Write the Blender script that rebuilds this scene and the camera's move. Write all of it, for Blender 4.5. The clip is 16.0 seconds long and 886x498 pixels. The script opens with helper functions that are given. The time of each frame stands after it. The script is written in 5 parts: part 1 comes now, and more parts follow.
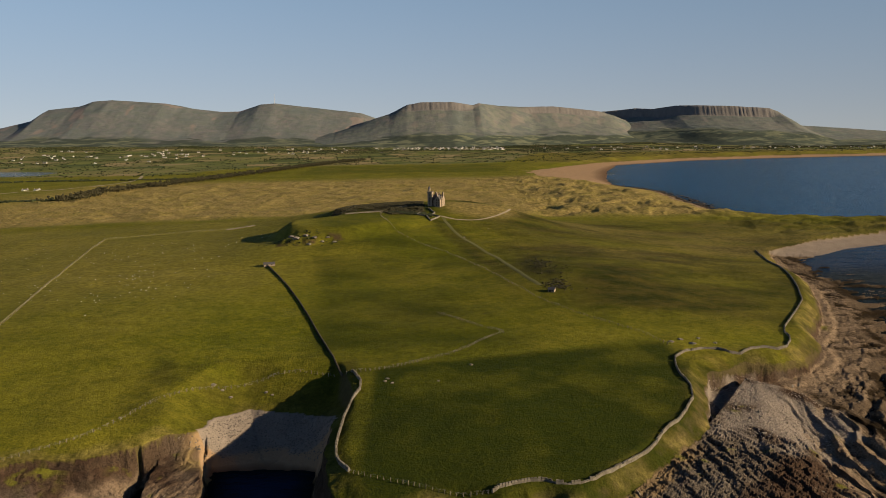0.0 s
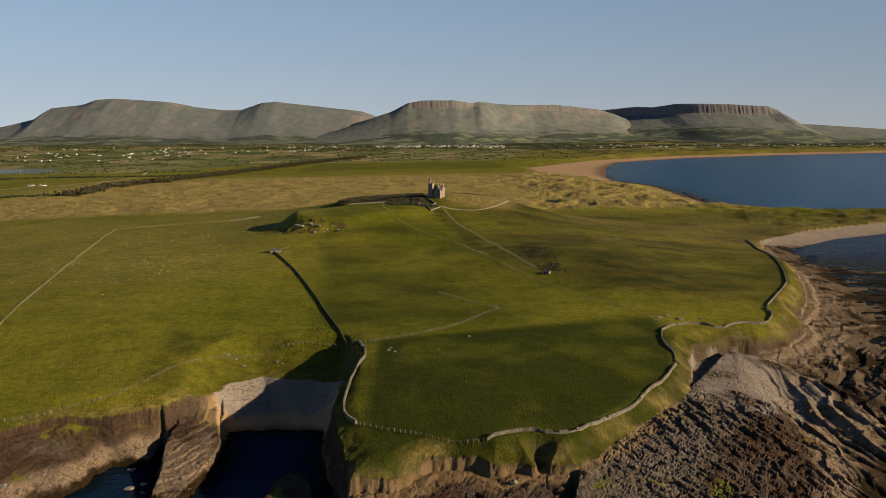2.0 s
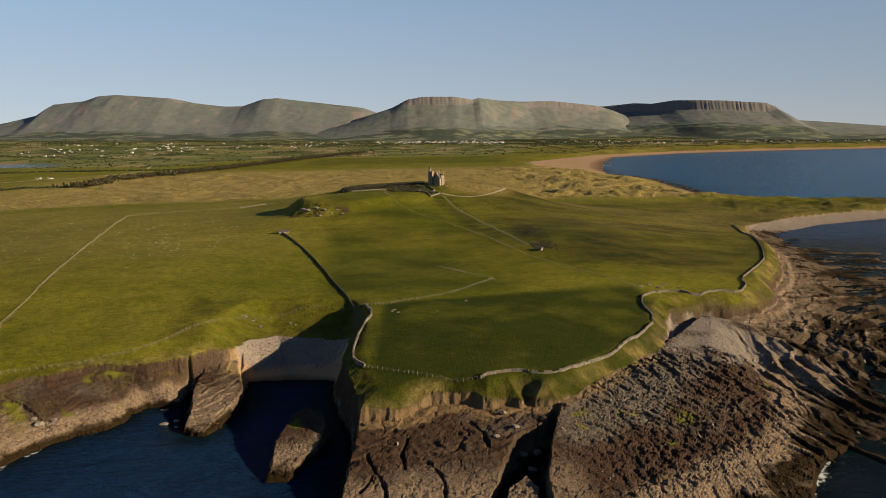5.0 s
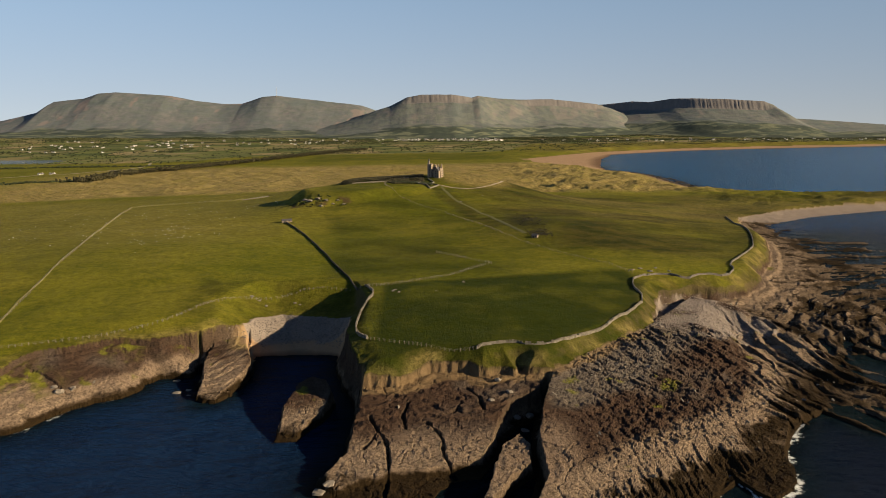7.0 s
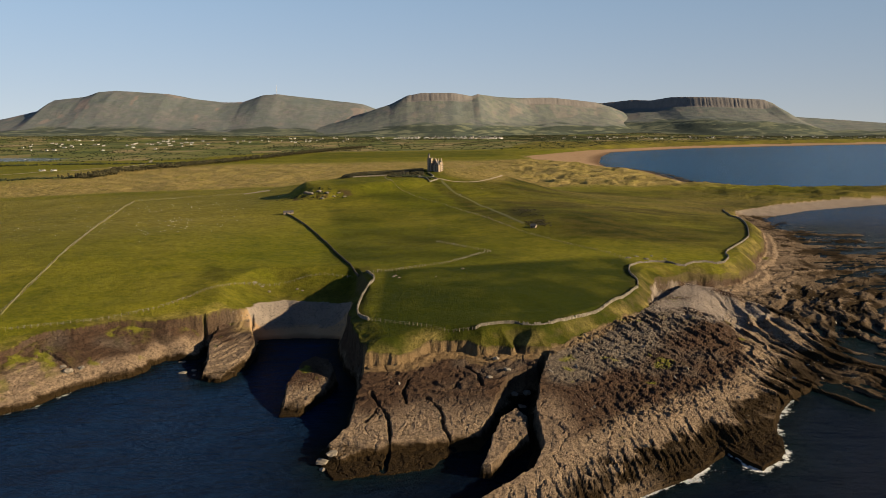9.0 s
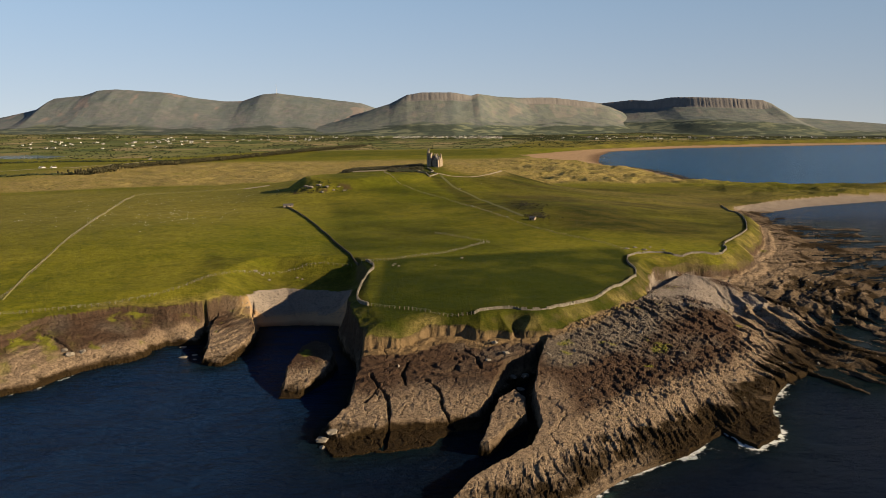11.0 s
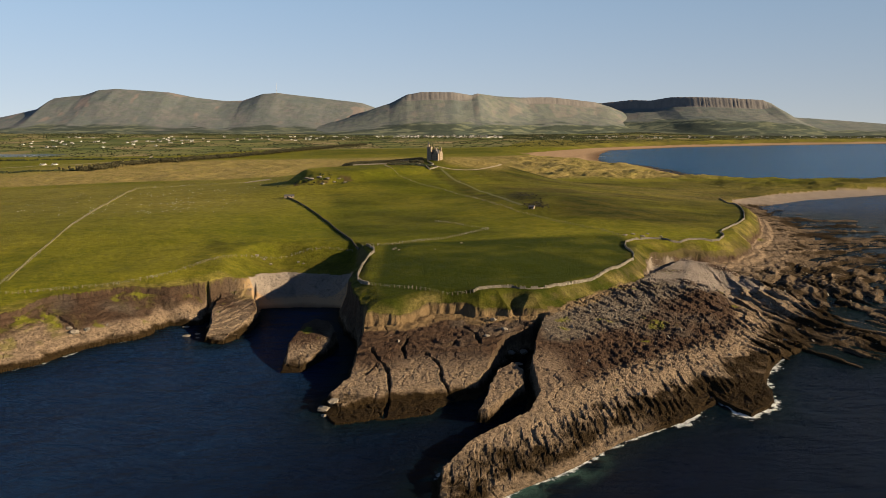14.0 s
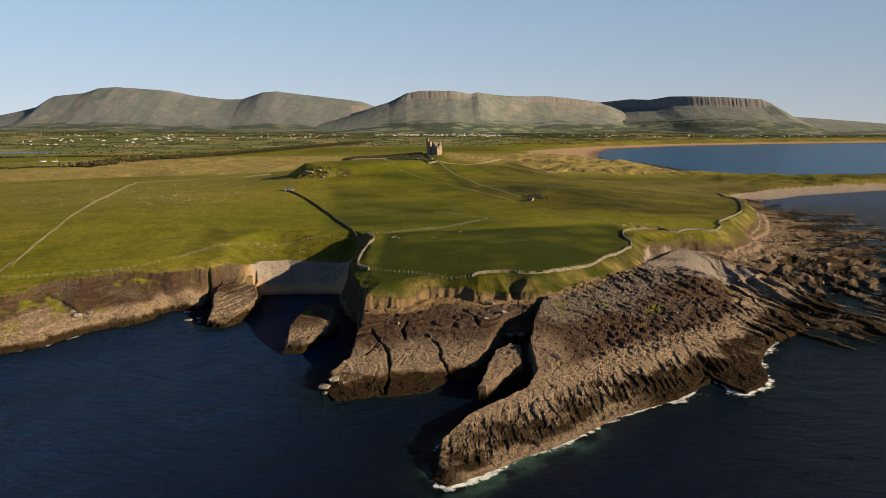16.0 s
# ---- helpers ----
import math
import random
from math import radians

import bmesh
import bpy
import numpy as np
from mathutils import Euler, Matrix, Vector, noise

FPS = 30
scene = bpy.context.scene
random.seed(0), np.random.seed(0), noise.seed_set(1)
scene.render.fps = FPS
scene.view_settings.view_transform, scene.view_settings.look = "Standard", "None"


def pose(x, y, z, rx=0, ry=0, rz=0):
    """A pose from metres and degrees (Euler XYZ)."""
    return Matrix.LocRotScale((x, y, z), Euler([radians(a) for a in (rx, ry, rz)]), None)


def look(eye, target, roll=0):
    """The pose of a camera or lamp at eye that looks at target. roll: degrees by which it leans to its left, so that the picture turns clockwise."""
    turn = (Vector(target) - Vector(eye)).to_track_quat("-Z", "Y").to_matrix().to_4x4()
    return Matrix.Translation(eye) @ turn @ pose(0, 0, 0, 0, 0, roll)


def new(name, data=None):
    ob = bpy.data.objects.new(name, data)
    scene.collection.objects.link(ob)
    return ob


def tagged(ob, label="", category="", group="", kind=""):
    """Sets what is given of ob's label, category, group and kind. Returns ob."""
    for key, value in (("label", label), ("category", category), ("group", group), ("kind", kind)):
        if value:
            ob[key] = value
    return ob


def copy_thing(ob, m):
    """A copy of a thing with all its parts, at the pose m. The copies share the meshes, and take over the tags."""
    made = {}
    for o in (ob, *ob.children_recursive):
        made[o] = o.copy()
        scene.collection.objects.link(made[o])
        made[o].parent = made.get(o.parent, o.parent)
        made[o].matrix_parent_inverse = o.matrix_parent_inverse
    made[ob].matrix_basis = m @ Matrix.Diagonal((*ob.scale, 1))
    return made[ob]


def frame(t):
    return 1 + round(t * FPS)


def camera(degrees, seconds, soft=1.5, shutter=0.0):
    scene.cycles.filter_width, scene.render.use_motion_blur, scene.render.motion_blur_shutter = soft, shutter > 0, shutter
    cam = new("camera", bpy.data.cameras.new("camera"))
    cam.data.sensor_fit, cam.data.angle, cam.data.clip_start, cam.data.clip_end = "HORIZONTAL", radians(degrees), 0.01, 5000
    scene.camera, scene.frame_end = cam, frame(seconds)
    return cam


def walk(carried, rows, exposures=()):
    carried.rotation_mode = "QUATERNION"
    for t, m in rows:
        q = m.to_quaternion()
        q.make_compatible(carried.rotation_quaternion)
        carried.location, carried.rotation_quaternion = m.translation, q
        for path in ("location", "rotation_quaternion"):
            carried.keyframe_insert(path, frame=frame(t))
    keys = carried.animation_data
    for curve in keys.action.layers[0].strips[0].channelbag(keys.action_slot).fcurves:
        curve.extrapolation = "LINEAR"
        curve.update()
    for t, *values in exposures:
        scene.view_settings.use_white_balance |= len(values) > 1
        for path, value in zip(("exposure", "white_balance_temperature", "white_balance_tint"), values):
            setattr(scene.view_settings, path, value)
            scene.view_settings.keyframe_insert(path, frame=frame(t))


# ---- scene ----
cam = camera(64.0, 16.0, 0.6)
PATH = [
    (0, (1.465, 19.783, 124.185), (1.531, 21.755, 123.858), -1.0),
    (0.5, (1.498, 14.417, 122.554), (1.564, 16.389, 122.227), -1.0),
    (1, (1.282, 9.113, 120.958), (1.347, 11.085, 120.63), -1.0),
    (1.5, (1.222, 3.962, 119.576), (1.286, 5.933, 119.247), -1.0),
    (2, (1.043, -1.629, 117.965), (1.107, 0.343, 117.636), -1.0),
    (2.5, (1.068, -6.304, 116.598), (1.132, -4.332, 116.269), -1.0),
    (3, (0.905, -12.008, 115.054), (0.969, -10.037, 114.723), -1.0),
    (3.5, (0.913, -17.074, 113.707), (0.976, -15.102, 113.377), -1.1),
    (4, (0.664, -23.188, 112.588), (0.727, -21.217, 112.256), -1.0),
    (6.5, (-0.069, -47.557, 105.799), (-0.003, -45.587, 105.461), -1.0),
    (7, (-0.218, -50.803, 104.427), (-0.151, -48.833, 104.088), -0.9),
    (7.5, (-0.233, -53.496, 103.146), (-0.167, -51.526, 102.807), -0.9),
    (8, (-0.251, -55.795, 101.832), (-0.185, -53.825, 101.491), -0.8),
    (8.5, (-0.468, -57.21, 100.474), (-0.401, -55.24, 100.133), -0.8),
    (9, (-0.402, -58.709, 99.096), (-0.335, -56.739, 98.755), -0.9),
    (11.5, (-0.669, -62.543, 92.177), (-0.6, -60.573, 91.838), -0.7),
    (12, (-0.653, -63.558, 90.905), (-0.585, -61.589, 90.567), -0.7),
    (12.5, (-0.597, -64.464, 89.614), (-0.529, -62.494, 89.276), -0.7),
    (13, (-0.675, -65.348, 88.248), (-0.606, -63.378, 87.91), -0.7),
    (13.5, (-0.653, -66.319, 86.995), (-0.584, -64.349, 86.657), -0.7),
    (14, (-0.734, -67.109, 85.49), (-0.665, -65.139, 85.153), -0.7),
    (14.5, (-0.71, -68.31, 84.241), (-0.641, -66.34, 83.905), -0.6),
    (15, (-0.728, -69.297, 82.885), (-0.659, -67.327, 82.549), -0.6),
    (15.5, (-0.717, -70.53, 81.513), (-0.648, -68.559, 81.178), -0.7),
    (16, (-0.971, -71.408, 80.125), (-0.9, -69.438, 79.787), -0.6),
]
walk(cam, [(t, look(eye, target, roll)) for t, eye, target, roll in PATH], [(0, 0.98, 6500, 10), (5, 1.15, 6500, 10), (10, 1.29, 6500, 10), (16, 1.38, 6500, 10)])

# ---- light ----
SUN_ELEV, SUN_AZ = 18.0, 106.0     # degrees; azimuth clockwise from +y (ahead)
world = bpy.data.worlds.new("sky")
scene.world = world
world.use_nodes = True
wn = world.node_tree.nodes
sky = wn.new("ShaderNodeTexSky")
sky.sky_type = "NISHITA"
sky.sun_disc = False
sky.sun_elevation, sky.sun_rotation = radians(SUN_ELEV), radians(SUN_AZ)
sky.air_density, sky.dust_density, sky.ozone_density = 1.0, 0.0, 3.0
# clear maritime air: the sky's own blue, paling into a bright horizon
way = wn.new("ShaderNodeTexCoord")
split = wn.new("ShaderNodeSeparateXYZ")
rise, fade, share = (wn.new("ShaderNodeMath") for _ in range(3))
rise.operation, fade.operation, share.operation = "MAXIMUM", "MULTIPLY", "EXPONENT"
rise.inputs[1].default_value, fade.inputs[1].default_value = 0.0, -8.0
tint, haze, low_sky = (wn.new("ShaderNodeMix") for _ in range(3))
tint.data_type = haze.data_type = low_sky.data_type = "RGBA"
wide, drop, grow = (wn.new("ShaderNodeMath") for _ in range(3))
wide.operation, drop.operation, grow.operation = "POWER", "MULTIPLY", "EXPONENT"
wide.inputs[1].default_value, drop.inputs[1].default_value = 2.0, -5.0
low_sky.inputs[7].default_value = (1.58, 2.7, 4.2, 1)
tint.blend_type = "MULTIPLY"
tint.inputs[0].default_value = 1.0
tint.inputs[7].default_value = (0.257, 0.318, 0.404, 1)
haze.inputs[7].default_value = (3.42, 3.84, 4.08, 1)
wl = world.node_tree.links
wl.new(way.outputs["Generated"], split.inputs[0])
wl.new(split.outputs[2], rise.inputs[0])
wl.new(rise.outputs[0], fade.inputs[0])
wl.new(fade.outputs[0], share.inputs[0])
wl.new(sky.outputs[0], tint.inputs[6])
wl.new(rise.outputs[0], wide.inputs[0])
wl.new(wide.outputs[0], drop.inputs[0])
wl.new(drop.outputs[0], grow.inputs[0])
wl.new(grow.outputs[0], low_sky.inputs[0])
wl.new(tint.outputs[2], low_sky.inputs[6])
wl.new(low_sky.outputs[2], haze.inputs[6])
wl.new(share.outputs[0], haze.inputs[0])
# the sky is deepest at right angles to the sun and pales away from it
side, deep_sky = wn.new("ShaderNodeMapRange"), wn.new("ShaderNodeMix")
side.inputs["From Min"].default_value, side.inputs["From Max"].default_value = -0.7, 0.7
deep_sky.data_type, deep_sky.blend_type = "RGBA", "MULTIPLY"
deep_sky.inputs[0].default_value = 1.0
shade_of = wn.new("ShaderNodeMix")
shade_of.data_type = "RGBA"
shade_of.inputs[6].default_value, shade_of.inputs[7].default_value = (1.40, 1.38, 1.36, 1), (0.86, 0.84, 0.83, 1)
wl.new(split.outputs[0], side.inputs[0])
wl.new(side.outputs[0], shade_of.inputs[0])
wl.new(haze.outputs[2], deep_sky.inputs[6])
wl.new(shade_of.outputs[2], deep_sky.inputs[7])
wl.new(deep_sky.outputs[2], wn["Background"].inputs[0])
wn["Background"].inputs[1].default_value = 0.057
sun = new("sun", bpy.data.lights.new("sun", "SUN"))
sun.data.energy, sun.data.angle, sun.data.color = 5.0, radians(0.55), (1.0, 0.785, 0.50)
se, sa = radians(SUN_ELEV), radians(SUN_AZ)
SUN_DIR = Vector((math.sin(sa) * math.cos(se), math.cos(sa) * math.cos(se), math.sin(se)))
sun.matrix_world = look(Vector((600, 0, 400)) + SUN_DIR * 200, Vector((600, 0, 400)))


# ---- numeric helpers ----
def smooth(t):
    t = np.clip(t, 0.0, 1.0)
    return t * t * (3 - 2 * t)


def hash2(ix, iy, seed=0):
    h = (ix.astype(np.int64) * 374761393 + iy.astype(np.int64) * 668265263 + seed * 974634777) & 0xFFFFFFFF
    h = ((h ^ (h >> 13)) * 1274126177) & 0xFFFFFFFF
    h = ((h ^ (h >> 16)) * 2246822519) & 0xFFFFFFFF
    return ((h ^ (h >> 15)) & 0xFFFFFF) / float(0xFFFFFF)


def vnoise(x, y, seed=0):
    """Smooth noise, 0 to 1, one cell per unit."""
    ix, iy = np.floor(x), np.floor(y)
    fx, fy = smooth(x - ix), smooth(y - iy)
    ix, iy = ix.astype(np.int64), iy.astype(np.int64)
    a, b = hash2(ix, iy, seed), hash2(ix + 1, iy, seed)
    c, d = hash2(ix, iy + 1, seed), hash2(ix + 1, iy + 1, seed)
    return (a * (1 - fx) + b * fx) * (1 - fy) + (c * (1 - fx) + d * fx) * fy


def fbm(x, y, octaves=4, seed=0, gain=0.5):
    """Layered noise, about -1 to 1."""
    total, amp, norm = 0.0, 1.0, 0.0
    for k in range(octaves):
        total = total + amp * (vnoise(x * 2.03 ** k + 17.3 * k, y * 2.03 ** k - 9.1 * k, seed + k) * 2 - 1)
        norm += amp
        amp *= gain
    return total / norm


def cells(x, y, seed=0):
    """Cell noise: distance to the border between cells, and a random value per cell."""
    ix, iy = np.floor(x).astype(np.int64), np.floor(y).astype(np.int64)
    d1, d2 = np.full(x.shape, 9.0), np.full(x.shape, 9.0)
    val = np.zeros(x.shape)
    for ox in (-1, 0, 1):
        for oy in (-1, 0, 1):
            cx, cy = ix + ox, iy + oy
            d = np.hypot(cx + 0.1 + 0.8 * hash2(cx, cy, seed) - x, cy + 0.1 + 0.8 * hash2(cx, cy, seed + 5) - y)
            near = d < d1
            d2 = np.where(near, d1, np.minimum(d2, d))
            val = np.where(near, hash2(cx, cy, seed + 11), val)
            d1 = np.where(near, d, d1)
    return d2 - d1, val


def outline(x, y, pts):
    """Signed distance to a closed outline (positive inside) and, if its points carry a height, that of the nearest border point."""
    n = len(pts)
    best = np.full(x.shape, 1e12)
    height = np.zeros(x.shape)
    inside = np.zeros(x.shape, bool)
    for i in range(n):
        p, q = pts[i], pts[(i + 1) % n]
        ex, ey = q[0] - p[0], q[1] - p[1]
        t = np.clip(((x - p[0]) * ex + (y - p[1]) * ey) / max(ex * ex + ey * ey, 1e-9), 0, 1)
        d = (x - p[0] - t * ex) ** 2 + (y - p[1] - t * ey) ** 2
        near = d < best
        best = np.where(near, d, best)
        if len(p) > 2:
            height = np.where(near, p[2] + t * (q[2] - p[2]), height)
        cross = ((p[1] > y) != (q[1] > y)) & (x < ex * (y - p[1]) / (ey if ey else 1e-9) + p[0])
        inside ^= cross
    return np.where(inside, 1, -1) * np.sqrt(best), height


# ---- plan of the land: x, y and height of the turf's edge ----
EDGE_WEST = [(-900, 60, 14), (-420, 150, 14), (-300, 178, 14), (-220, 200, 15), (-167, 212, 15), (-162, 219, 15), (-163, 229, 16), (-157, 235, 17), (-148, 238, 17),
             (-138, 247, 17), (-129, 250, 17), (-114, 251, 16), (-103, 256, 16), (-93, 266, 16), (-85, 274, 14.5), (-80, 289, 13)]
EDGE_COVE = [(-70, 302, 11), (-42, 295, 10.5), (-34, 288, 13), (-32, 271, 18), (-32, 243, 19), (-26, 216, 18), (-21, 198, 16)]
EDGE_HEAD = [(-10, 198, 14), (-3, 203, 14), (3, 207, 16), (10, 208, 16), (17, 207, 16), (23, 203, 14), (30, 206, 14), (35, 204, 14), (37, 208, 12), (40, 204, 14), (48, 203, 13),
             (62, 217, 13), (75, 231, 13), (90, 247, 13), (97, 254, 12), (110, 270, 11), (122, 304, 13), (130, 321, 14)]
EDGE_EAST = [(151, 334, 12), (169, 338, 11), (190, 348, 9), (210, 372, 10), (217, 395, 10), (250, 442, 9), (272, 490, 9), (286, 522, 9), (306, 605, 7), (330, 670, 6), (352, 692, 5),
             (415, 737, 5), (500, 774, 5), (640, 791, 4), (1500, 830, 3), (1500, 850, 3), (640, 850, 4), (500, 900, 5), (440, 940, 5)]
EDGE_BAY = [(425, 1066, 5), (450, 1378, 5), (410, 1554, 5), (390, 1680, 6), (310, 1860, 9), (330, 2050, 9), (480, 2300, 7), (650, 2520, 6), (1000, 2740, 6), (1384, 2830, 6), (1914, 2870, 6), (3600, 2950, 6)]
EDGE_FAR = [(7000, 5600, 20), (-7000, 5600, 20), (-7000, 60, 14)]
TURF = EDGE_WEST + EDGE_COVE + EDGE_HEAD + EDGE_EAST + EDGE_BAY + EDGE_FAR

SHORE_WEST = [(-900, 20), (-420, 112), (-300, 145), (-200, 166), (-153, 184), (-145, 191), (-140, 199), (-135, 210), (-127, 219), (-120, 221), (-116, 228), (-116, 236), (-112, 242),
              (-102, 243), (-98, 244), (-101, 268), (-96, 250), (-91, 225), (-86, 213), (-81, 214), (-77, 221), (-74, 234), (-73, 246), (-76, 258), (-78, 271)]
SHORE_MID = [(-67, 271), (-54, 271), (-40, 268), (-36, 240), (-32, 222), (-26, 205), (-25, 188), (-26, 174), (-27, 159), (-32, 148), (-31, 139), (-26, 130), (-18, 132), (-8, 133), (2, 137),
             (9, 145), (17, 147), (20, 153), (24, 162), (27, 172), (33, 184), (42, 190), (38, 178), (33, 158), (32, 138), (28, 126)]
SHORE_POINT = [(20, 118), (12, 111), (5, 102), (1, 91), (1, 82), (5, 77), (13, 82), (20, 89), (27, 93), (36, 99), (45, 106), (55, 115), (65, 121), (75, 126), (84, 133), (92, 146), (93, 134), (97, 128),
               (106, 134), (112, 146), (114, 158), (127, 173), (141, 188), (148, 184), (151, 174), (155, 171), (172, 175)]
SHORE_EAST = [(195, 180), (225, 190), (250, 210), (262, 240), (275, 270), (290, 310), (320, 350), (355, 400), (390, 450), (400, 520), (385, 570), (362, 600), (362, 660), (432, 711), (561, 761), (700, 772),
              (1500, 800), (1510, 860), (631, 867), (520, 905), (473, 925)]
SHORE_BAY = [(448, 1066), (477, 1378), (436, 1554), (455, 1700), (480, 1800), (560, 2100), (680, 2420), (1007, 2660), (1384, 2752), (1914, 2789), (3600, 2830)]
COAST = SHORE_WEST + SHORE_MID + SHORE_POINT + SHORE_EAST + SHORE_BAY + [(7000, 5600), (-7000, 5600), (-7000, 20)]

# rock slabs: outline, plane (a + b x + c y), width of the broken rim
SLABS = [
    ([(-24, 204), (-24, 188), (-25, 174), (-26, 159), (-31, 148), (-30, 141), (-26, 139), (-17, 143), (-8, 146), (2, 147), (10, 149), (19, 152), (23, 160), (26, 172), (32, 185), (44, 193), (50, 206), (20, 212), (-18, 206)],
     (-19.0, 0.0, 0.15), 2.2),
    ([(1, 80), (8, 79), (24, 90), (36, 98), (55, 114), (75, 125), (93, 140), (112, 150), (128, 176), (150, 190), (180, 200), (180, 300), (150, 330), (110, 275), (75, 235), (49, 208), (40, 180), (35, 160), (34, 138), (29, 126), (12, 111), (3, 97)],
     (-9.4, -0.073, 0.12), 2.0),
    ([(-90, 216), (-80, 215), (-74, 234), (-73, 248), (-78, 262), (-82, 278), (-95, 268), (-96, 250), (-91, 228)], (-27.5, 0.0, 0.136), 1.5),
    ([(-51, 176), (-43, 176), (-36, 192), (-33, 206), (-36, 213), (-43, 218), (-49, 212), (-52, 195)], (-36.5, 0.0, 0.212), 1.3),
    ([(15, 129), (19, 128), (26, 139), (33, 146), (34, 158), (31, 165), (25, 160), (21, 148)], (-6.2, 0.0, 0.078), 1.2),
]
# wide open joints across the middle platform
JOINTS = [[(-18, 177), (-15, 169), (-12, 163), (-11, 156), (-11, 148), (-12, 133)], [(-15, 169), (-17, 163), (-19, 160)], [(1, 173), (5, 167), (6, 163), (6, 155), (8, 150), (10, 144)],
          [(-5, 187), (-7, 178), (-6, 170)], [(14, 185), (10, 179), (7, 178)], [(16, 196), (20, 188), (21, 180)]]
HILLS = [(-70, 620, 70, 8.7), (20, 740, 80, 16.3), (-220, 420, 150, 12.5), (115, 480, 80, 6.4), (50, 290, 110, 7.1), (-250, 750, 200, 9.3), (200, 700, 180, 1.4),
         (0, 480, 130, 1.2), (-120, 300, 110, -0.8), (120, 620, 110, 8.5), (-30, 800, 110, 11.7),
         (113, 475, 40, 4.5), (50, 765, 45, 4.0), (350, 690, 90, -7.0), (-205, 365, 80, 3.0), (10, 250, 60, 2.0), (-96, 600, 28, 2.5), (-65, 825, 65, 6.0), (100, 765, 45, 6.0)]
LAKE = [(-2100, 2260), (-1500, 2235), (-1261, 2213), (-1150, 2220), (-1176, 2419), (-1356, 2545), (-1466, 2560), (-2100, 2600)]


def far_plain(x, y):
    """The plain inland: rises slowly towards the foot of the mountains."""
    d = 2000 + 2600 * -np.log(np.clip(1 - (y - 2000) / 2600, 0.03, 1))
    true = 10 + 0.009 * (d - 2000)
    z = 100 + (true - 100) * np.maximum(y, 2000) / d
    return np.where(y > 2000, z, 10) - 0.0158 * x * smooth((y - 2500) / 1300)


def rock_relief(x, y, z, rock, low, dg, firm):
    """Broken beds, ledges and joints added to the height of bare rock."""
    crack, tone = cells(x / 13 + 0.35 * fbm(x / 6, y / 6, 3, 51), y / 9 + 0.3 * fbm(x / 5, y / 5, 2, 53), 52)
    crack2, tone2 = cells(x / 1.7, y / 2.2 + 0.3 * fbm(x / 4, y / 4, 2, 55), 56)
    s = np.hypot(x - 300, y - 250) + 9 * fbm(x / 40, y / 40, 3, 71) + 1.2 * fbm(x / 6, y / 6, 2, 72)
    along = vnoise(x / 22, y / 22, 74)
    a = np.arctan2(y - 250, x - 300) * 150
    saw = (s / 9.7 + 0.8 * fbm(x / 18, y / 18, 2, 79)) % 1.0
    bed = (saw - 0.5) * 1.2 * along + 1.15 * fbm(s / 4.5, a / 34, 5, 75, 0.6) + 0.8 * np.abs(fbm(s / 9, a / 48, 3, 76))
    east = smooth((x - 45) / 30)
    calm = 1 - 0.80 * smooth((130 - x) / 20) * smooth((240 - y) / 20)
    crack3, tone3 = cells(x / 5.5 + 0.4 * fbm(x / 7, y / 7, 2, 57), y / 9 + 0.12 * x + 0.3 * fbm(x / 8, y / 8, 2, 58), 59)
    rough = calm * east * bed * (0.45 + 0.8 * vnoise(x / 30, y / 30, 77)) + 0.30 * east * fbm(x / 2.5, y / 2.5, 3, 73, 0.65) + 0.28 * fbm(x / 2.2, y / 2.2, 3, 78, 0.65) + (tone - 0.5) * 0.5 * (1 - east) + (tone2 - 0.5) * (0.3 + 0.12 * east) + (tone3 - 0.5) * 0.5 * east * (0.4 + 0.6 * (1 - calm))
    rough = rough - 0.5 * smooth(1 - crack / 0.05) * (1 - 0.5 * east) - 0.2 * east * smooth(1 - crack2 / 0.1) - 0.5 * (1 - calm) * east * smooth(1 - crack3 / 0.06)
    step = y / 6.5 + 0.9 * fbm(x / 9, y / 9, 3, 63)
    rough = rough + (1 - east) * smooth((x + 30) / 8) * smooth((y - 166) / 10) * 1.0 * (np.floor(step) + smooth((step % 1.0) / 0.22) - step)
    crackr, toner = cells(x / 1.15 + 0.25 * fbm(x / 4, y / 4, 2, 68), y / 6.5, 69)
    u, v = 0.62 * x - 0.78 * y, 0.78 * x + 0.62 * y
    crackb, toneb = cells(u / 6.5 + 0.35 * fbm(x / 6, y / 6, 2, 84), v / 2.6 + 0.35 * fbm(x / 5, y / 5, 2, 85), 83)
    point = east * smooth((150 - x) / 20) * smooth((z - 4.5) / 1.5)
    blocks = point * smooth((z - 7.8) / 1.5)
    rough = rough + blocks * (1.2 * (toneb - 0.5) - 0.8 * smooth(1 - crackb / 0.10)) + (point - blocks) * (0.9 * (tone2 - 0.5) - 0.3 * smooth(1 - crack2 / 0.12))
    ribs = smooth((x - 2) / 10) * smooth((118 - x) / 20) * smooth((z - 0.8) / 1) * smooth((6.5 - z) / 1.5) * smooth((100 + 0.75 * x - y) / 12)
    rough = rough * (1 - 0.8 * ribs) + ribs * (0.75 * (toner - 0.5) - 0.35 * smooth(1 - crackr / 0.16) + 0.25 * fbm(x / 1.5, y / 3, 2, 67))
    west = smooth((-55 - x) / 20)
    step = dg / 6.0 + 0.8 * fbm(x / 10, y / 10, 3, 64)
    rough = rough + west * 0.9 * (np.floor(step) + smooth((step % 1.0) / 0.2) - step)
    rough = rough * (1 - 0.35 * west) * (1 - 0.7 * smooth((x - 108) / 15) * smooth((195 - x) / 20) * smooth((y - 255) / 20))
